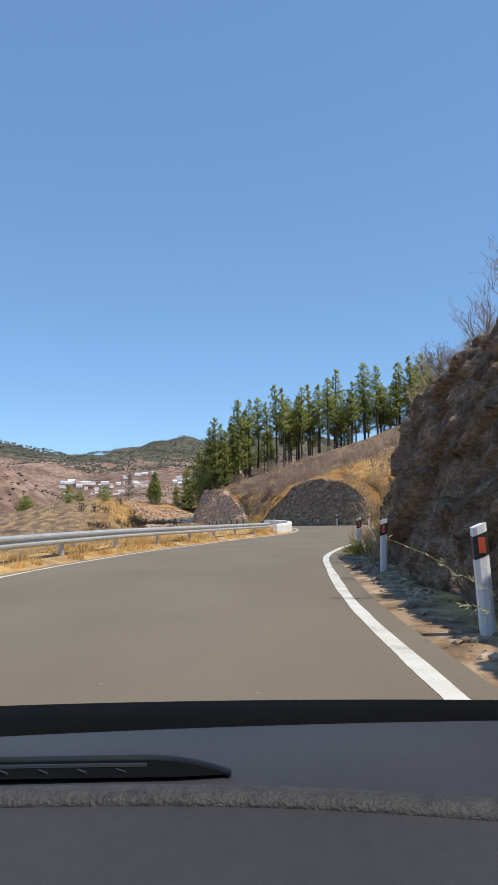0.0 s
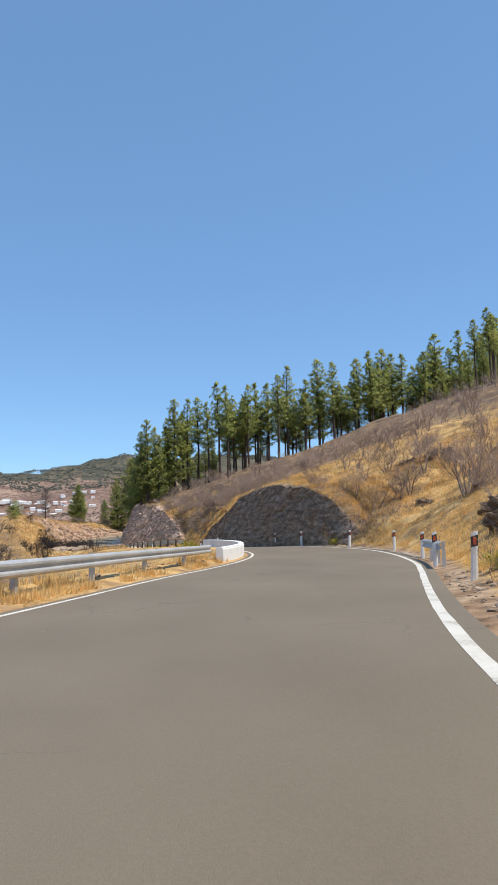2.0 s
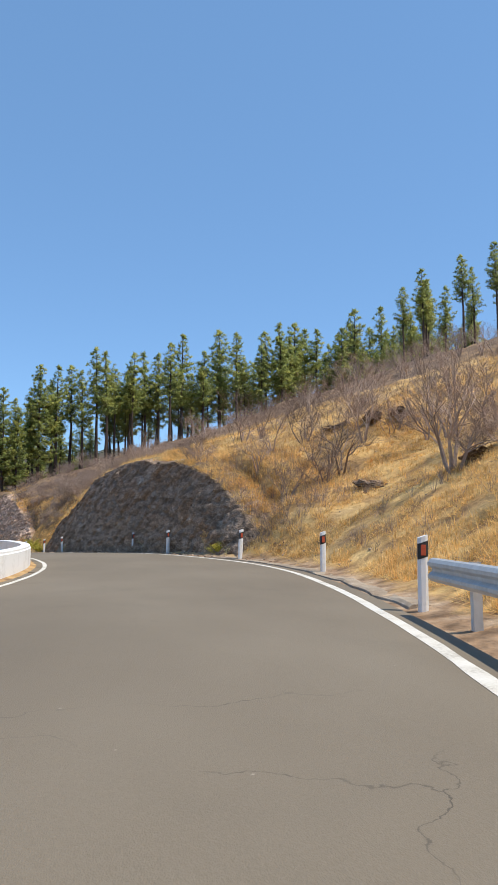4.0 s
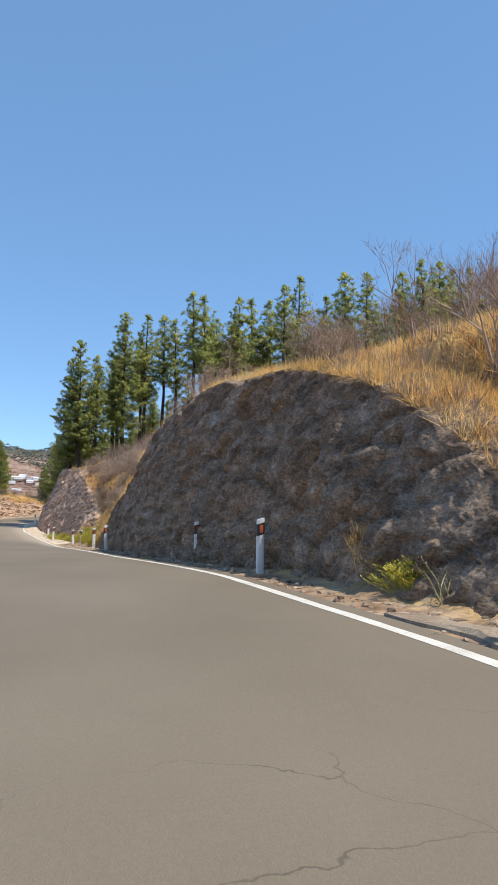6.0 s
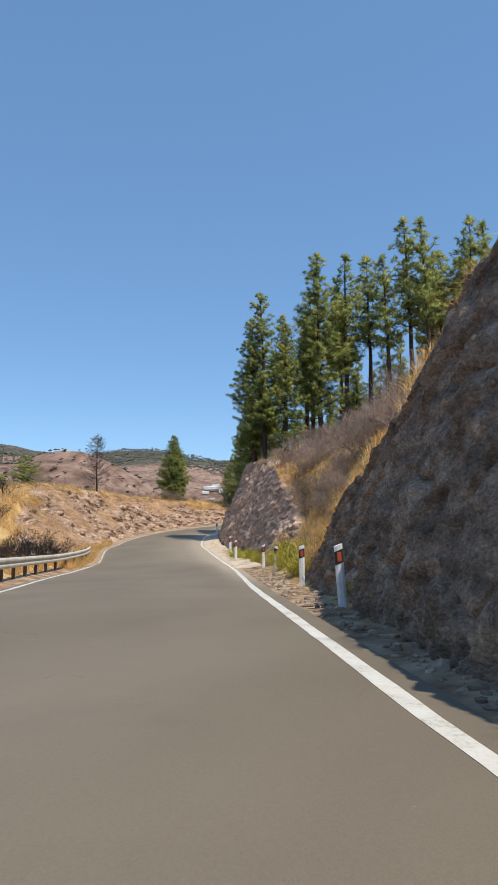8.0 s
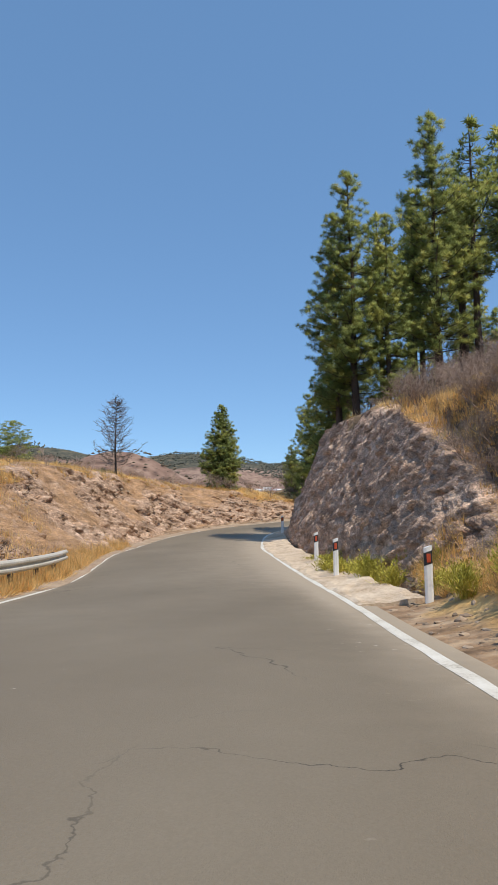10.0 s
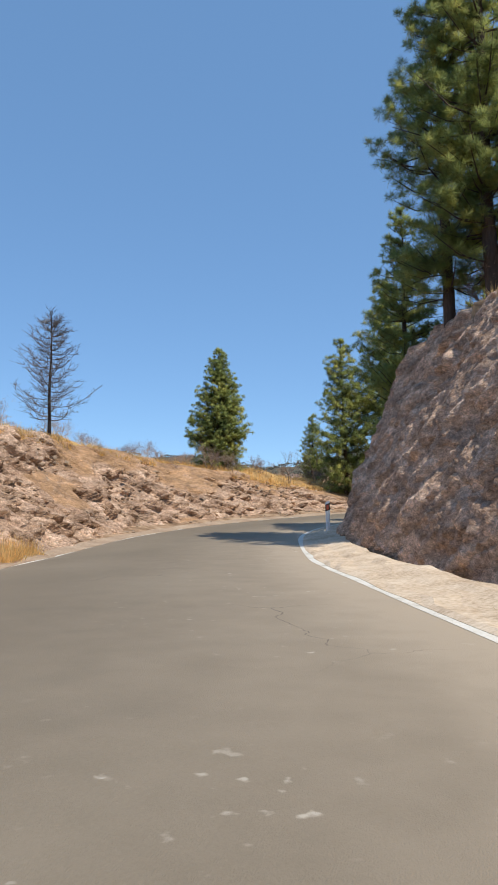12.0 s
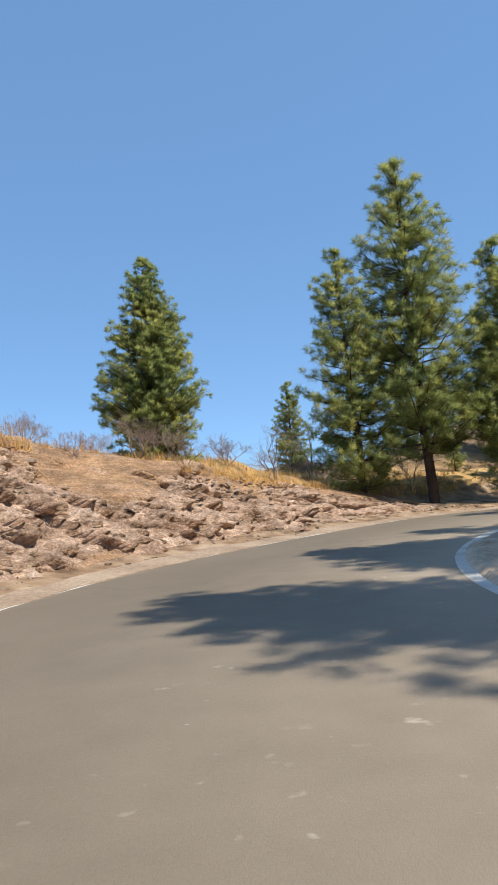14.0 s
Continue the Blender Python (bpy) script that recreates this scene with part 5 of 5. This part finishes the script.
stuff("dry_brush", [
    blades(scatter(1300, 36, 68, 2.0, 20, 31, patch=0.1, scale=0.6), 16, 0.55, 0.006, 0.8, 32),
    blades(scatter(1400, 90, 114, 2.0, 12, 33, patch=-0.1, scale=0.6), 16, 0.6, 0.006, 0.8, 34),
    blades(scatter(1500, 84, 122, -1.5, -14, 35, SL, TL, patch=-0.1, scale=0.5), 14, 0.55, 0.006, 0.7, 36),
    blades(scatter(900, 58, 68, 1.6, 5, 37, patch=-0.3, scale=0.7), 16, 0.5, 0.006, 0.8, 38),
    blades(scatter(500, 2, 30, 1.6, 6, 39, patch=0.0, scale=0.7), 16, 0.5, 0.006, 0.8, 40),
], M_TWIG, "low tangled brown brush among the dry grass")
# ---------- green broom ----------
def broom_mesh(seed, n, h, w):
    g = random.Random(seed)
    lump = Lump()
    for i in range(n):
        a, r = g.uniform(0, 6.28), abs(g.gauss(0, 0.5))
        p = Vector((math.cos(a) * r * 0.35 * w, math.sin(a) * r * 0.35 * w, g.uniform(0, 0.35) * h))
        d = Vector((math.cos(a) * r * 0.9, math.sin(a) * r * 0.9, 1)).normalized()
        L = h * g.uniform(0.35, 0.85)
        s = d.orthogonal().normalized()
        s.rotate(Matrix.Rotation(g.uniform(0, 6.28), 3, d))
        lump.tri(p - s * 0.007, p + s * 0.007, p + d * L * 0.8)
        for k in range(5):
            q = p + d * L * g.uniform(0.3, 1.0)
            e = (d + Vector((g.gauss(0, 0.6), g.gauss(0, 0.6), g.gauss(0.1, 0.3)))).normalized()
            lump.tri(q, q + e * 0.10 + s * 0.014, q + e * 0.11 - s * 0.014)
    return lump.mesh("foliage", M_BROOM)


BROOM = [broom_mesh(500 + i, 330, 0.75, 1.0) for i in range(3)]
rnd = random.Random(77)
spots = [(18.3, 0.9), (20.2, 1.0), (1.0, 1.9), (3.4, 1.7), (28.5, 1.9), (30.6, 2.0), (32.2, 1.6), (63.3, 1.35), (86.0, 1.5)] + [(110.7, 0.95), (109.6, 1.35), (111.6, 0.9), (108.7, 1.3), (113.0, 1.2), (115.3, 1.1)] + [(94.5 + 1.05 * i, 1.35 + 0.9 * rnd.random()) for i in range(17)]
for i, (y, d) in enumerate(spots):
    x, yy = beside(y, d)
    ob = new("broom_bush")
    part("foliage", BROOM[i % 3], ob)
    ob.matrix_world = pose(x, yy, foot_z(x, yy) - 0.04, 0, 0, 67 * i) @ Matrix.Diagonal((rnd.uniform(0.6, 1.0), rnd.uniform(0.6, 1.0), rnd.uniform(0.4, 0.7) * (1.5 if 94 < y < 109 else 1), 1))
    tagged(ob, "low yellow-green broom bush growing at the road edge", "bush", "broom bushes")


# ---------- loose stones and outcrops ----------
def stone_mesh(name, seed, material, size=1.0, sub=2, crag=0.35):
    bm = bmesh.new()
    bmesh.ops.create_icosphere(bm, subdivisions=sub, radius=size)
    v = np.array([p.co[:] for p in bm.verts])
    k = 1 + crag * vnoise(np.floor(v[:, 0] * 2.2 / size + 5), np.floor(v[:, 1] * 2.2 / size + 5), np.floor(v[:, 2] * 2.2 / size + 5), seed) + 0.22 * fbm(v[:, 0] * 2 / size, v[:, 1] * 2 / size, v[:, 2] * 2 / size, 3, seed + 3)
    for p, q in zip(bm.verts, v * k[:, None]):
        p.co = Vector(q)
        p.co.z *= 0.65
    return from_bm(name, bm, material)


OUTCROP = [stone_mesh("rock", 600 + i, M_ROCK_DARK, 1.0, 4, 0.6) for i in range(3)]
rnd = random.Random(9)
for y, d, s in ((34.5, 5.0, 1.5), (36.5, 6.2, 1.6), (38.5, 7.6, 1.2), (41, 8.5, 0.9), (47, 12.5, 1.3), (49, 13.2, 1.1), (51, 14.5, 0.9), (54, 8.5, 0.8), (55, 6.2, 0.6), (58.5, 5.2, 0.8), (57, 15.0, 1.2), (65.5, 8.0, 0.7), (64.5, 9.2, 0.8), (63.5, 10.2, 0.7), (30.5, 4.0, 1.3), (28.0, 3.4, 1.2), (66, 22, 1.5)):
    x, yy = beside(y, d)
    ob = new("rock_outcrop", OUTCROP[rnd.randrange(3)])
    ob.matrix_world = pose(x, yy, foot_z(x, yy) - 0.1 * s, rnd.uniform(-15, 15), rnd.uniform(-15, 15), rnd.uniform(60, 130)) @ Matrix.Diagonal((s * 1.0, s * 0.5, s * 0.34, 1))
    tagged(ob, "jagged grey rock ledge breaking out of the dry slope", "rock", "rock ledges on the slope")
for y, d, s in ((39.5, 3.3, 1.3), (41.5, 3.7, 1.4), (43.5, 4.1, 1.2), (45.5, 4.3, 1.4), (48, 4.7, 1.2), (50, 5.0, 1.0)):
    x, yy = beside(y, d)
    ob = new("rock_outcrop", OUTCROP[rnd.randrange(3)])
    ob.matrix_world = pose(x, yy, foot_z(x, yy) - 0.15, rnd.uniform(-20, 20), rnd.uniform(-20, 20), rnd.uniform(60, 130)) @ Matrix.Diagonal((s * 0.8, s * 0.45, s * 0.5, 1))
    tagged(ob, "dark jagged rock rising out of the dry slope", "rock", "rock ledges on the slope")
for y, d, s in ((91, 4.2, 0.9), (93.5, 5.5, 1.3), (97, 6.2, 1.0), (99, 4.5, 0.7)):
    x, yy = beside(y, -d, SL, TL)
    ob = new("boulder", stone_mesh("rock", 640 + int(y), M_SOIL, 1.0, 4, 0.2))
    ob.matrix_world = pose(x, yy, foot_z(x, yy) - 0.15, 0, 0, 30 * y) @ Matrix.Diagonal((s * 1.7, s * 1.2, s * 0.7, 1))
    tagged(ob, "pale weathered boulder beyond the guard rail", "rock", "pale boulders")


def rubble(name, points, lo, hi, seed, material, label):
    """Many small angular stones in one mesh."""
    g = np.random.default_rng(seed)
    ico = bmesh.new()
    bmesh.ops.create_icosphere(ico, subdivisions=1, radius=1)
    ball = np.array([v.co[:] for v in ico.verts])
    tri = np.array([[v.index for v in f.verts] for f in ico.faces])
    ico.free()
    n = len(points)
    size = lo + (hi - lo) * g.random(n) ** 4
    a = g.uniform(0, 6.283, n)
    v = ball[None] * g.uniform(0.6, 1.15, (n, len(ball), 1)) * np.stack([g.uniform(0.8, 1.5, n), g.uniform(0.6, 1.0, n), g.uniform(0.35, 0.8, n)], 1)[:, None, :]
    c, s = np.cos(a)[:, None], np.sin(a)[:, None]
    v = np.stack([v[..., 0] * c - v[..., 1] * s, v[..., 0] * s + v[..., 1] * c, v[..., 2]], -1) * size[:, None, None]
    v = v + points[:, None, :]
    f = (tri[None] + (np.arange(n) * len(ball))[:, None, None]).reshape(-1, 3)
    ob = new(name, mesh(name, v.reshape(-1, 3), f, material, False))
    return tagged(ob, label, "stones", kind="stuff")


M_STONE = mat("loose_stone", [(0.3, (0.19, 0.135, 0.09)), (0.5, (0.34, 0.25, 0.175)), (0.7, (0.52, 0.41, 0.31))], 1.2, 0.95, 10, 0.5, 0.4, 30, 0.01, island=0.35)
rubble("loose_stones", np.concatenate([
    scatter(1500, 0, 34, 0.5, 1.9, 51, power=1.0, patch=None), scatter(900, 7, 19, 0.7, 1.7, 58, power=1.0, patch=None), scatter(2400, 56, 97, 0.45, 1.7, 52, power=1.2, patch=None), scatter(1500, 92, 136, 0.45, 2.0, 53, power=1.2, patch=None),
    scatter(1200, 106, 150, -0.5, -2.2, 54, SL, TL, 1.2, None), scatter(1200, 10, 48, -0.9, -3.5, 55, SL, TL, 1.2, None), scatter(900, 34, 62, 1.0, 9, 56, power=1.2, patch=0.0), scatter(500, 84, 108, -1, -6, 57, SL, TL, 1.2, None)]),
    0.012, 0.11, 5, M_STONE, "loose angular stones along the road edge and slope foot")


# ---------- kerb, parapet ----------
def sweep(name, curve, tang, y0, y1, prof, material, wob=0.0, seed=0, lump=0.0):
    """A closed profile (d to the right, height) drawn along an edge."""
    k = [i for i in range(len(curve)) if y0 <= curve[i, 1] <= y1]
    v, f, n = [], [], len(prof)
    for j in k:
        w = wob * float(vnoise(j * 0.7, 0.5, 0, seed))
        for i, (d, h) in enumerate(prof):
            p = curve[j] + np.array([tang[j, 1], -tang[j, 0]]) * (d + w)
            v.append((p[0], p[1], road_z(p[1]) + h + w * 0.5 * (h > 0.02) + lump * abs(float(vnoise(j * 0.9, i * 1.7, 0, seed + 1))) * (h > 0.02)))
    for j in range(len(k) - 1):
        for i in range(n):
            f.append((j * n + i, j * n + (i + 1) % n, (j + 1) * n + (i + 1) % n, (j + 1) * n + i))
    f += [tuple(range(n)), tuple((len(k) - 1) * n + i for i in range(n))[::-1]]
    return mesh(name, v, f, material, False)


kerb = new("trim_kerb", sweep("kerb", SR, TR, 45, 62.5, [(0.42, -0.1), (0.46, 0.012), (0.52, 0.022), (0.72, 0.03), (0.84, 0.02), (0.90, -0.1)], M_CONCRETE, 0.13, 3))
tagged(kerb, "worn low concrete kerb at the foot of the slope", kind="structure")
rubble("bank_rubble", np.concatenate([scatter(2600, 108, 147, -1.0, -4.6, 61, SL, TL, 0.8, -0.1), scatter(900, 104, 136, 1.5, 2.6, 62, power=1.6, patch=None)]), 0.02, 0.15, 6, M_STONE, "broken stones lying on the crumbling banks")
M_SAND = mat("pale_sand", [(0.32, (0.36, 0.26, 0.17)), (0.48, (0.58, 0.45, 0.32)), (0.66, (0.74, 0.62, 0.48))], 1.3, 0.95, 15, 0.5, 0.6, 30, 0.02)
gutter = new("trim_gutter", sweep("gutter", SR, TR, 104, 136, [(0.03, -0.1), (0.05, 0.012), (0.14, 0.022), (0.28, 0.03), (0.45, 0.04), (0.62, 0.055), (0.8, 0.08), (1.0, 0.11), (1.25, 0.12), (1.45, -0.1)], M_SAND, 0.05, 5, 0.05))
tagged(gutter, "pale sandy strip along the foot of the cutting", kind="structure")
soil_strip = new("trim_soil", sweep("soil_strip", SL, TL, 106, 150, [(0.05, -0.1), (0.02, 0.018), (-0.22, 0.03), (-0.55, 0.07), (-0.85, -0.1)], M_SOIL, 0.09, 7))
tagged(soil_strip, "orange-brown soil spilling over the road edge", kind="structure")
parapet = new("parapet_wall")
part("wall", sweep("wall", SL, TL, 45.2, 66, [(-0.42, -0.4), (-0.42, 0.54), (-0.45, 0.56), (-0.45, 0.61), (-0.49, 0.63), (-0.68, 0.63), (-0.72, 0.61), (-0.72, -0.4)], M_LIMEWASH, 0.0, 1), parapet)
tagged(parapet, "low whitewashed parapet wall rounding the inner bend", "wall")


# ---------- far village, woods and scrub ----------
def house_meshes(w, d, h, roof):
    b = bmesh.new()
    box(b, -w / 2, w / 2, -d / 2, d / 2, -3, h)
    wall = from_bm("wall", b, M_LIMEWASH)
    # pitched top added so its slope catches sun and whitens the house
    b = bmesh.new()
    q = [b.verts.new(c) for c in ((-w / 2 - 0.3, -d / 2 - 0.3, h), (w / 2 + 0.3, -d / 2 - 0.3, h), (w / 2 + 0.3, d / 2 + 0.3, h), (-w / 2 - 0.3, d / 2 + 0.3, h), (-w / 2, 0, h + 2.4), (w / 2, 0, h + 2.4))]
    for f in ((0, 1, 5, 4), (2, 3, 4, 5), (1, 2, 5), (3, 0, 4), (3, 2, 1, 0)):
        b.faces.new([q[i] for i in f])
    top = from_bm("roof", b, roof)
    b = bmesh.new()
    box(b, -0.45, 0.45, -0.06, 0.06, -0.5, 0.5)
    return wall, top, from_bm("window", b, M_WINDOW), w, d, h


# three of the four added tops are limewashed to brighten the village
HOUSES = [house_meshes(11, 9, 5.0, M_LIMEWASH), house_meshes(15, 9, 3.2, M_LIMEWASH), house_meshes(9, 9, 5.6, M_TILE), house_meshes(19, 10, 4.2, M_LIMEWASH)]
rnd = random.Random(31)
for i in range(72):
    az = radians(rnd.choice((rnd.uniform(-15.2, -12.4), rnd.gauss(-13.6, 0.7), rnd.uniform(-12, -10), rnd.gauss(-9.0, 0.4), rnd.uniform(-6.6, -4.2), rnd.uniform(-16, -4))))
    r = 1430 + rnd.gauss(0, 45)
    x, y = math.sin(az) * r, math.cos(az) * r
    wall, top, win, w, d, h = HOUSES[rnd.randrange(4)]
    ob = new("village_house")
    part("wall", wall, ob)
    part("roof", top, ob)
    for k in range(3):
        part("window", win, ob).matrix_basis = pose((k - 1) * w * 0.3, -d / 2 - 0.03, h * 0.55)
    ob.matrix_world = pose(x, y, foot_z(x, y) + 1.0, 0, 0, rnd.uniform(8, 30)) @ Matrix.Diagonal((0.8, 0.8, 0.62, 1))
    tagged(ob, "small white village house on the far hillside", "house", "houses of the far village")


def clumps(name, pts, lo, hi, tall, seed, material, label):
    """Small uneven crowns far off, eight facets each."""
    g = np.random.default_rng(seed)
    n = len(pts)
    octa = np.array([(1, 0, 0.35), (-1, 0, 0.35), (0, 1, 0.35), (0, -1, 0.35), (0, 0, 1), (0, 0, -0.1)], float)
    tri = np.array([(0, 2, 4), (2, 1, 4), (1, 3, 4), (3, 0, 4), (2, 0, 5), (1, 2, 5), (3, 1, 5), (0, 3, 5)])
    s = g.uniform(lo, hi, n)
    v = octa[None] * g.uniform(0.6, 1.3, (n, 6, 3)) * s[:, None, None]
    v[..., 2] *= tall
    v = v + pts[:, None, :]
    f = (tri[None] + (np.arange(n) * 6)[:, None, None]).reshape(-1, 3)
    return tagged(new(name, mesh(name, v.reshape(-1, 3), f, material, False)), label, "woodland", kind="stuff")


def sector(n, a0, a1, r0, r1, seed, patch, scale):
    g = np.random.default_rng(seed)
    a = np.radians(g.uniform(a0, a1, n))
    r = np.sqrt(g.uniform(r0 ** 2, r1 ** 2, n))
    x, y = np.sin(a) * r, np.cos(a) * r + 60
    ok = fbm(x * scale, y * scale, 0, 4, 71) > patch
    x, y = x[ok], y[ok]
    return np.column_stack([x, y, ground_z(x, y)])


clumps("far_woods", sector(26000, -50, 12, 1700, 2900, 1, -0.3, 0.003), 1.6, 3.8, 1.5, 2, M_FOREST, "dark pine woods along the far mountain ridge")
clumps("far_scrub", sector(26000, -55, 5, 130, 1600, 3, -0.2, 0.008), 0.4, 1.7, 0.8, 4, mat("far_bush", [(0.3, (0.06, 0.06, 0.04)), (0.7, (0.17, 0.13, 0.09))], 0.02, 0.95, 0.3, 0.4, 0, island=0.4), "scattered dark bushes across the dry valley slopes")
# ---------- the car's dashboard, where the drive begins ----------
M_DASH = mat("dash_plastic", [(0.3, (0.037, 0.034, 0.035)), (0.7, (0.055, 0.051, 0.052))], 3, 0.5, 60, 0.3, 0.35, 420, 0.002)
M_LEATHER = mat("grained_leather", [(0.32, (0.028, 0.026, 0.024)), (0.68, (0.075, 0.069, 0.062))], 60, 0.55, 190, 0.5, 0.8, 300, 0.003)
M_DARK = mat("black_trim", [(0.3, (0.003, 0.003, 0.003)), (0.7, (0.006, 0.006, 0.006))], 4, 0.9, 40, 0.3, 0, spec=0.05)
M_TRIM = mat("satin_black_plastic", [(0.3, (0.012, 0.012, 0.013)), (0.7, (0.020, 0.020, 0.021))], 4, 0.4, 40, 0.3, 0)
base = PATH[0][1]
dash = new("car_dashboard")
DROP = 0.235      # top of the pad below the eye


def slab(name, rows, material, x0=-0.72, x1=0.72, n=61):
    """A shell across the car through rows of (forward, down from the eye, skew, sweep): skew shifts a row forward to the right, sweep back on the right."""
    xs = np.linspace(x0, x1, n)
    v = [(x, f + skew * x - sweep * math.log1p(math.exp(x * 14)) / 14 - 0.05 * x * x, -d - 0.02 * x * x) for x in xs for f, d, skew, sweep in rows]
    return mesh(name, v, grid_faces(n, len(rows))[:, ::-1], material, True)


part("cowl", slab("cowl", [(1.02, 0.40, 0, 0), (1.02, 0.25, 0, 0), (1.0, DROP + 0.0075, 0, 0), (0.93, DROP + 0.003, 0.02, 0), (0.845, DROP - 0.001, 0.07, 0), (0.832, DROP + 0.03, 0.07, 0)], M_DARK), dash, "black strip along the windscreen foot")
part("top_pad", slab("top_pad", [(0.86, DROP + 0.02, 0.075, 0), (0.853, DROP + 0.003, 0.075, 0), (0.846, DROP - 0.002, 0.075, 0), (0.76, DROP, 0, 0.10), (0.69, DROP + 0.003, 0, 0.20), (0.66, DROP + 0.010, 0, 0.20)], M_DASH), dash)
part("padded_ridge", slab("padded_ridge", [(0.676 - 0.019 * (1 - math.cos(a)), DROP + 0.004 - 0.010 * math.sin(a), 0, 0.20) for a in np.linspace(-0.5, 3.6, 14)], M_LEATHER, n=121), dash, "grained padded leather ridge")
part("lower_panel", slab("lower_panel", [(0.643, DROP + 0.002, 0, 0.20), (0.60, DROP + 0.012, 0, 0.20), (0.50, DROP + 0.03, 0, 0.20), (0.42, DROP + 0.06, 0, 0.20), (0.38, DROP + 0.12, 0, 0.20), (0.37, DROP + 0.25, 0, 0.20)], M_DASH), dash)
bm = bmesh.new()
box(bm, -0.70, 0.70, 0.40, 0.98, -1.10, -0.29, bevel=0.03)
part("bulkhead", from_bm("bulkhead", bm, M_DARK), dash, "black bulkhead under the dash")


def vent_edge(x):
    """Forward edge of the slot, which closes in a curve towards the middle of the car."""
    return 0.698 + 0.044 * (1 - min(max((x + 0.115) / 0.085, 0), 1) ** 2)


slot, lip, shelf = [], [], []
for x in np.linspace(-0.46, -0.03, 60):
    e, dx = vent_edge(x), -0.05 * x * x
    slot += [(x, e + dx, -DROP + 0.0016), (x, 0.690 + 0.006 * max(0, 1 + (x + 0.03) / 0.05) + dx, -DROP + 0.0012)]
    lip += [(x, e + dx + 0.006 * math.cos(a), -DROP + 0.0005 + 0.0045 * math.sin(a)) for a in np.linspace(-0.5, 3.4, 9)]
    if x < -0.11:
        shelf += [(x, 0.724 + dx, -DROP + 0.0018), (x, 0.7225 + dx, -DROP + 0.0035), (x, 0.719 + dx, -DROP + 0.0034), (x, 0.717 + dx, -DROP + 0.0018)]
vent = part("vent", mesh("vent", slot, grid_faces(60, 2)[:, ::-1], M_DARK, True), dash, "black slotted windscreen vent with a tapering end")
part("lip", mesh("lip", lip, grid_faces(60, 9), M_TRIM, True), vent, "raised black lip")
part("shelf", mesh("shelf", shelf, grid_faces(len(shelf) // 4, 4)[:, ::-1], M_TRIM, True), vent)
bm = bmesh.new()
box(bm, -0.0008, 0.0008, -0.007, 0.007, -0.001, 0.001)
slat_mesh = from_bm("slat", bm, M_DASH)
for k in range(9):
    part("slat", slat_mesh, vent).matrix_basis = pose(-0.42 + k * 0.036, 0.704 - 0.05 * (-0.42 + k * 0.036) ** 2, -DROP + 0.0022, 0, 0, 50)
rim, net = [], []
for a in np.linspace(0, 2 * math.pi, 49):      # rounded triangle
    r = 0.062 * (1 + 0.22 * math.cos(3 * a))
    c = Vector((0.365 + 1.5 * r * math.cos(a), 0.775 + 0.62 * r * math.sin(a), -DROP - 0.004))
    rim += [c + Vector((math.cos(a) * q, math.sin(a) * q, h)) for q, h in ((0.004, -0.002), (0.003, 0.003), (0, 0.004), (-0.003, 0.001))]
    net.append(c + Vector((0, 0, 0.0015)))
grille = part("speaker_grille", mesh("speaker_grille", [tuple(p) for p in net[:-1]], [tuple(range(48))], M_DARK, False), dash, "black dotted speaker grille")
part("rim", mesh("rim", [tuple(p) for p in rim], grid_faces(49, 4), M_DASH, True), grille)
dash.matrix_world = pose(*base, 0, 0, 0)
tagged(dash, "dark grey car dashboard with grained ridge and vent", "dashboard")
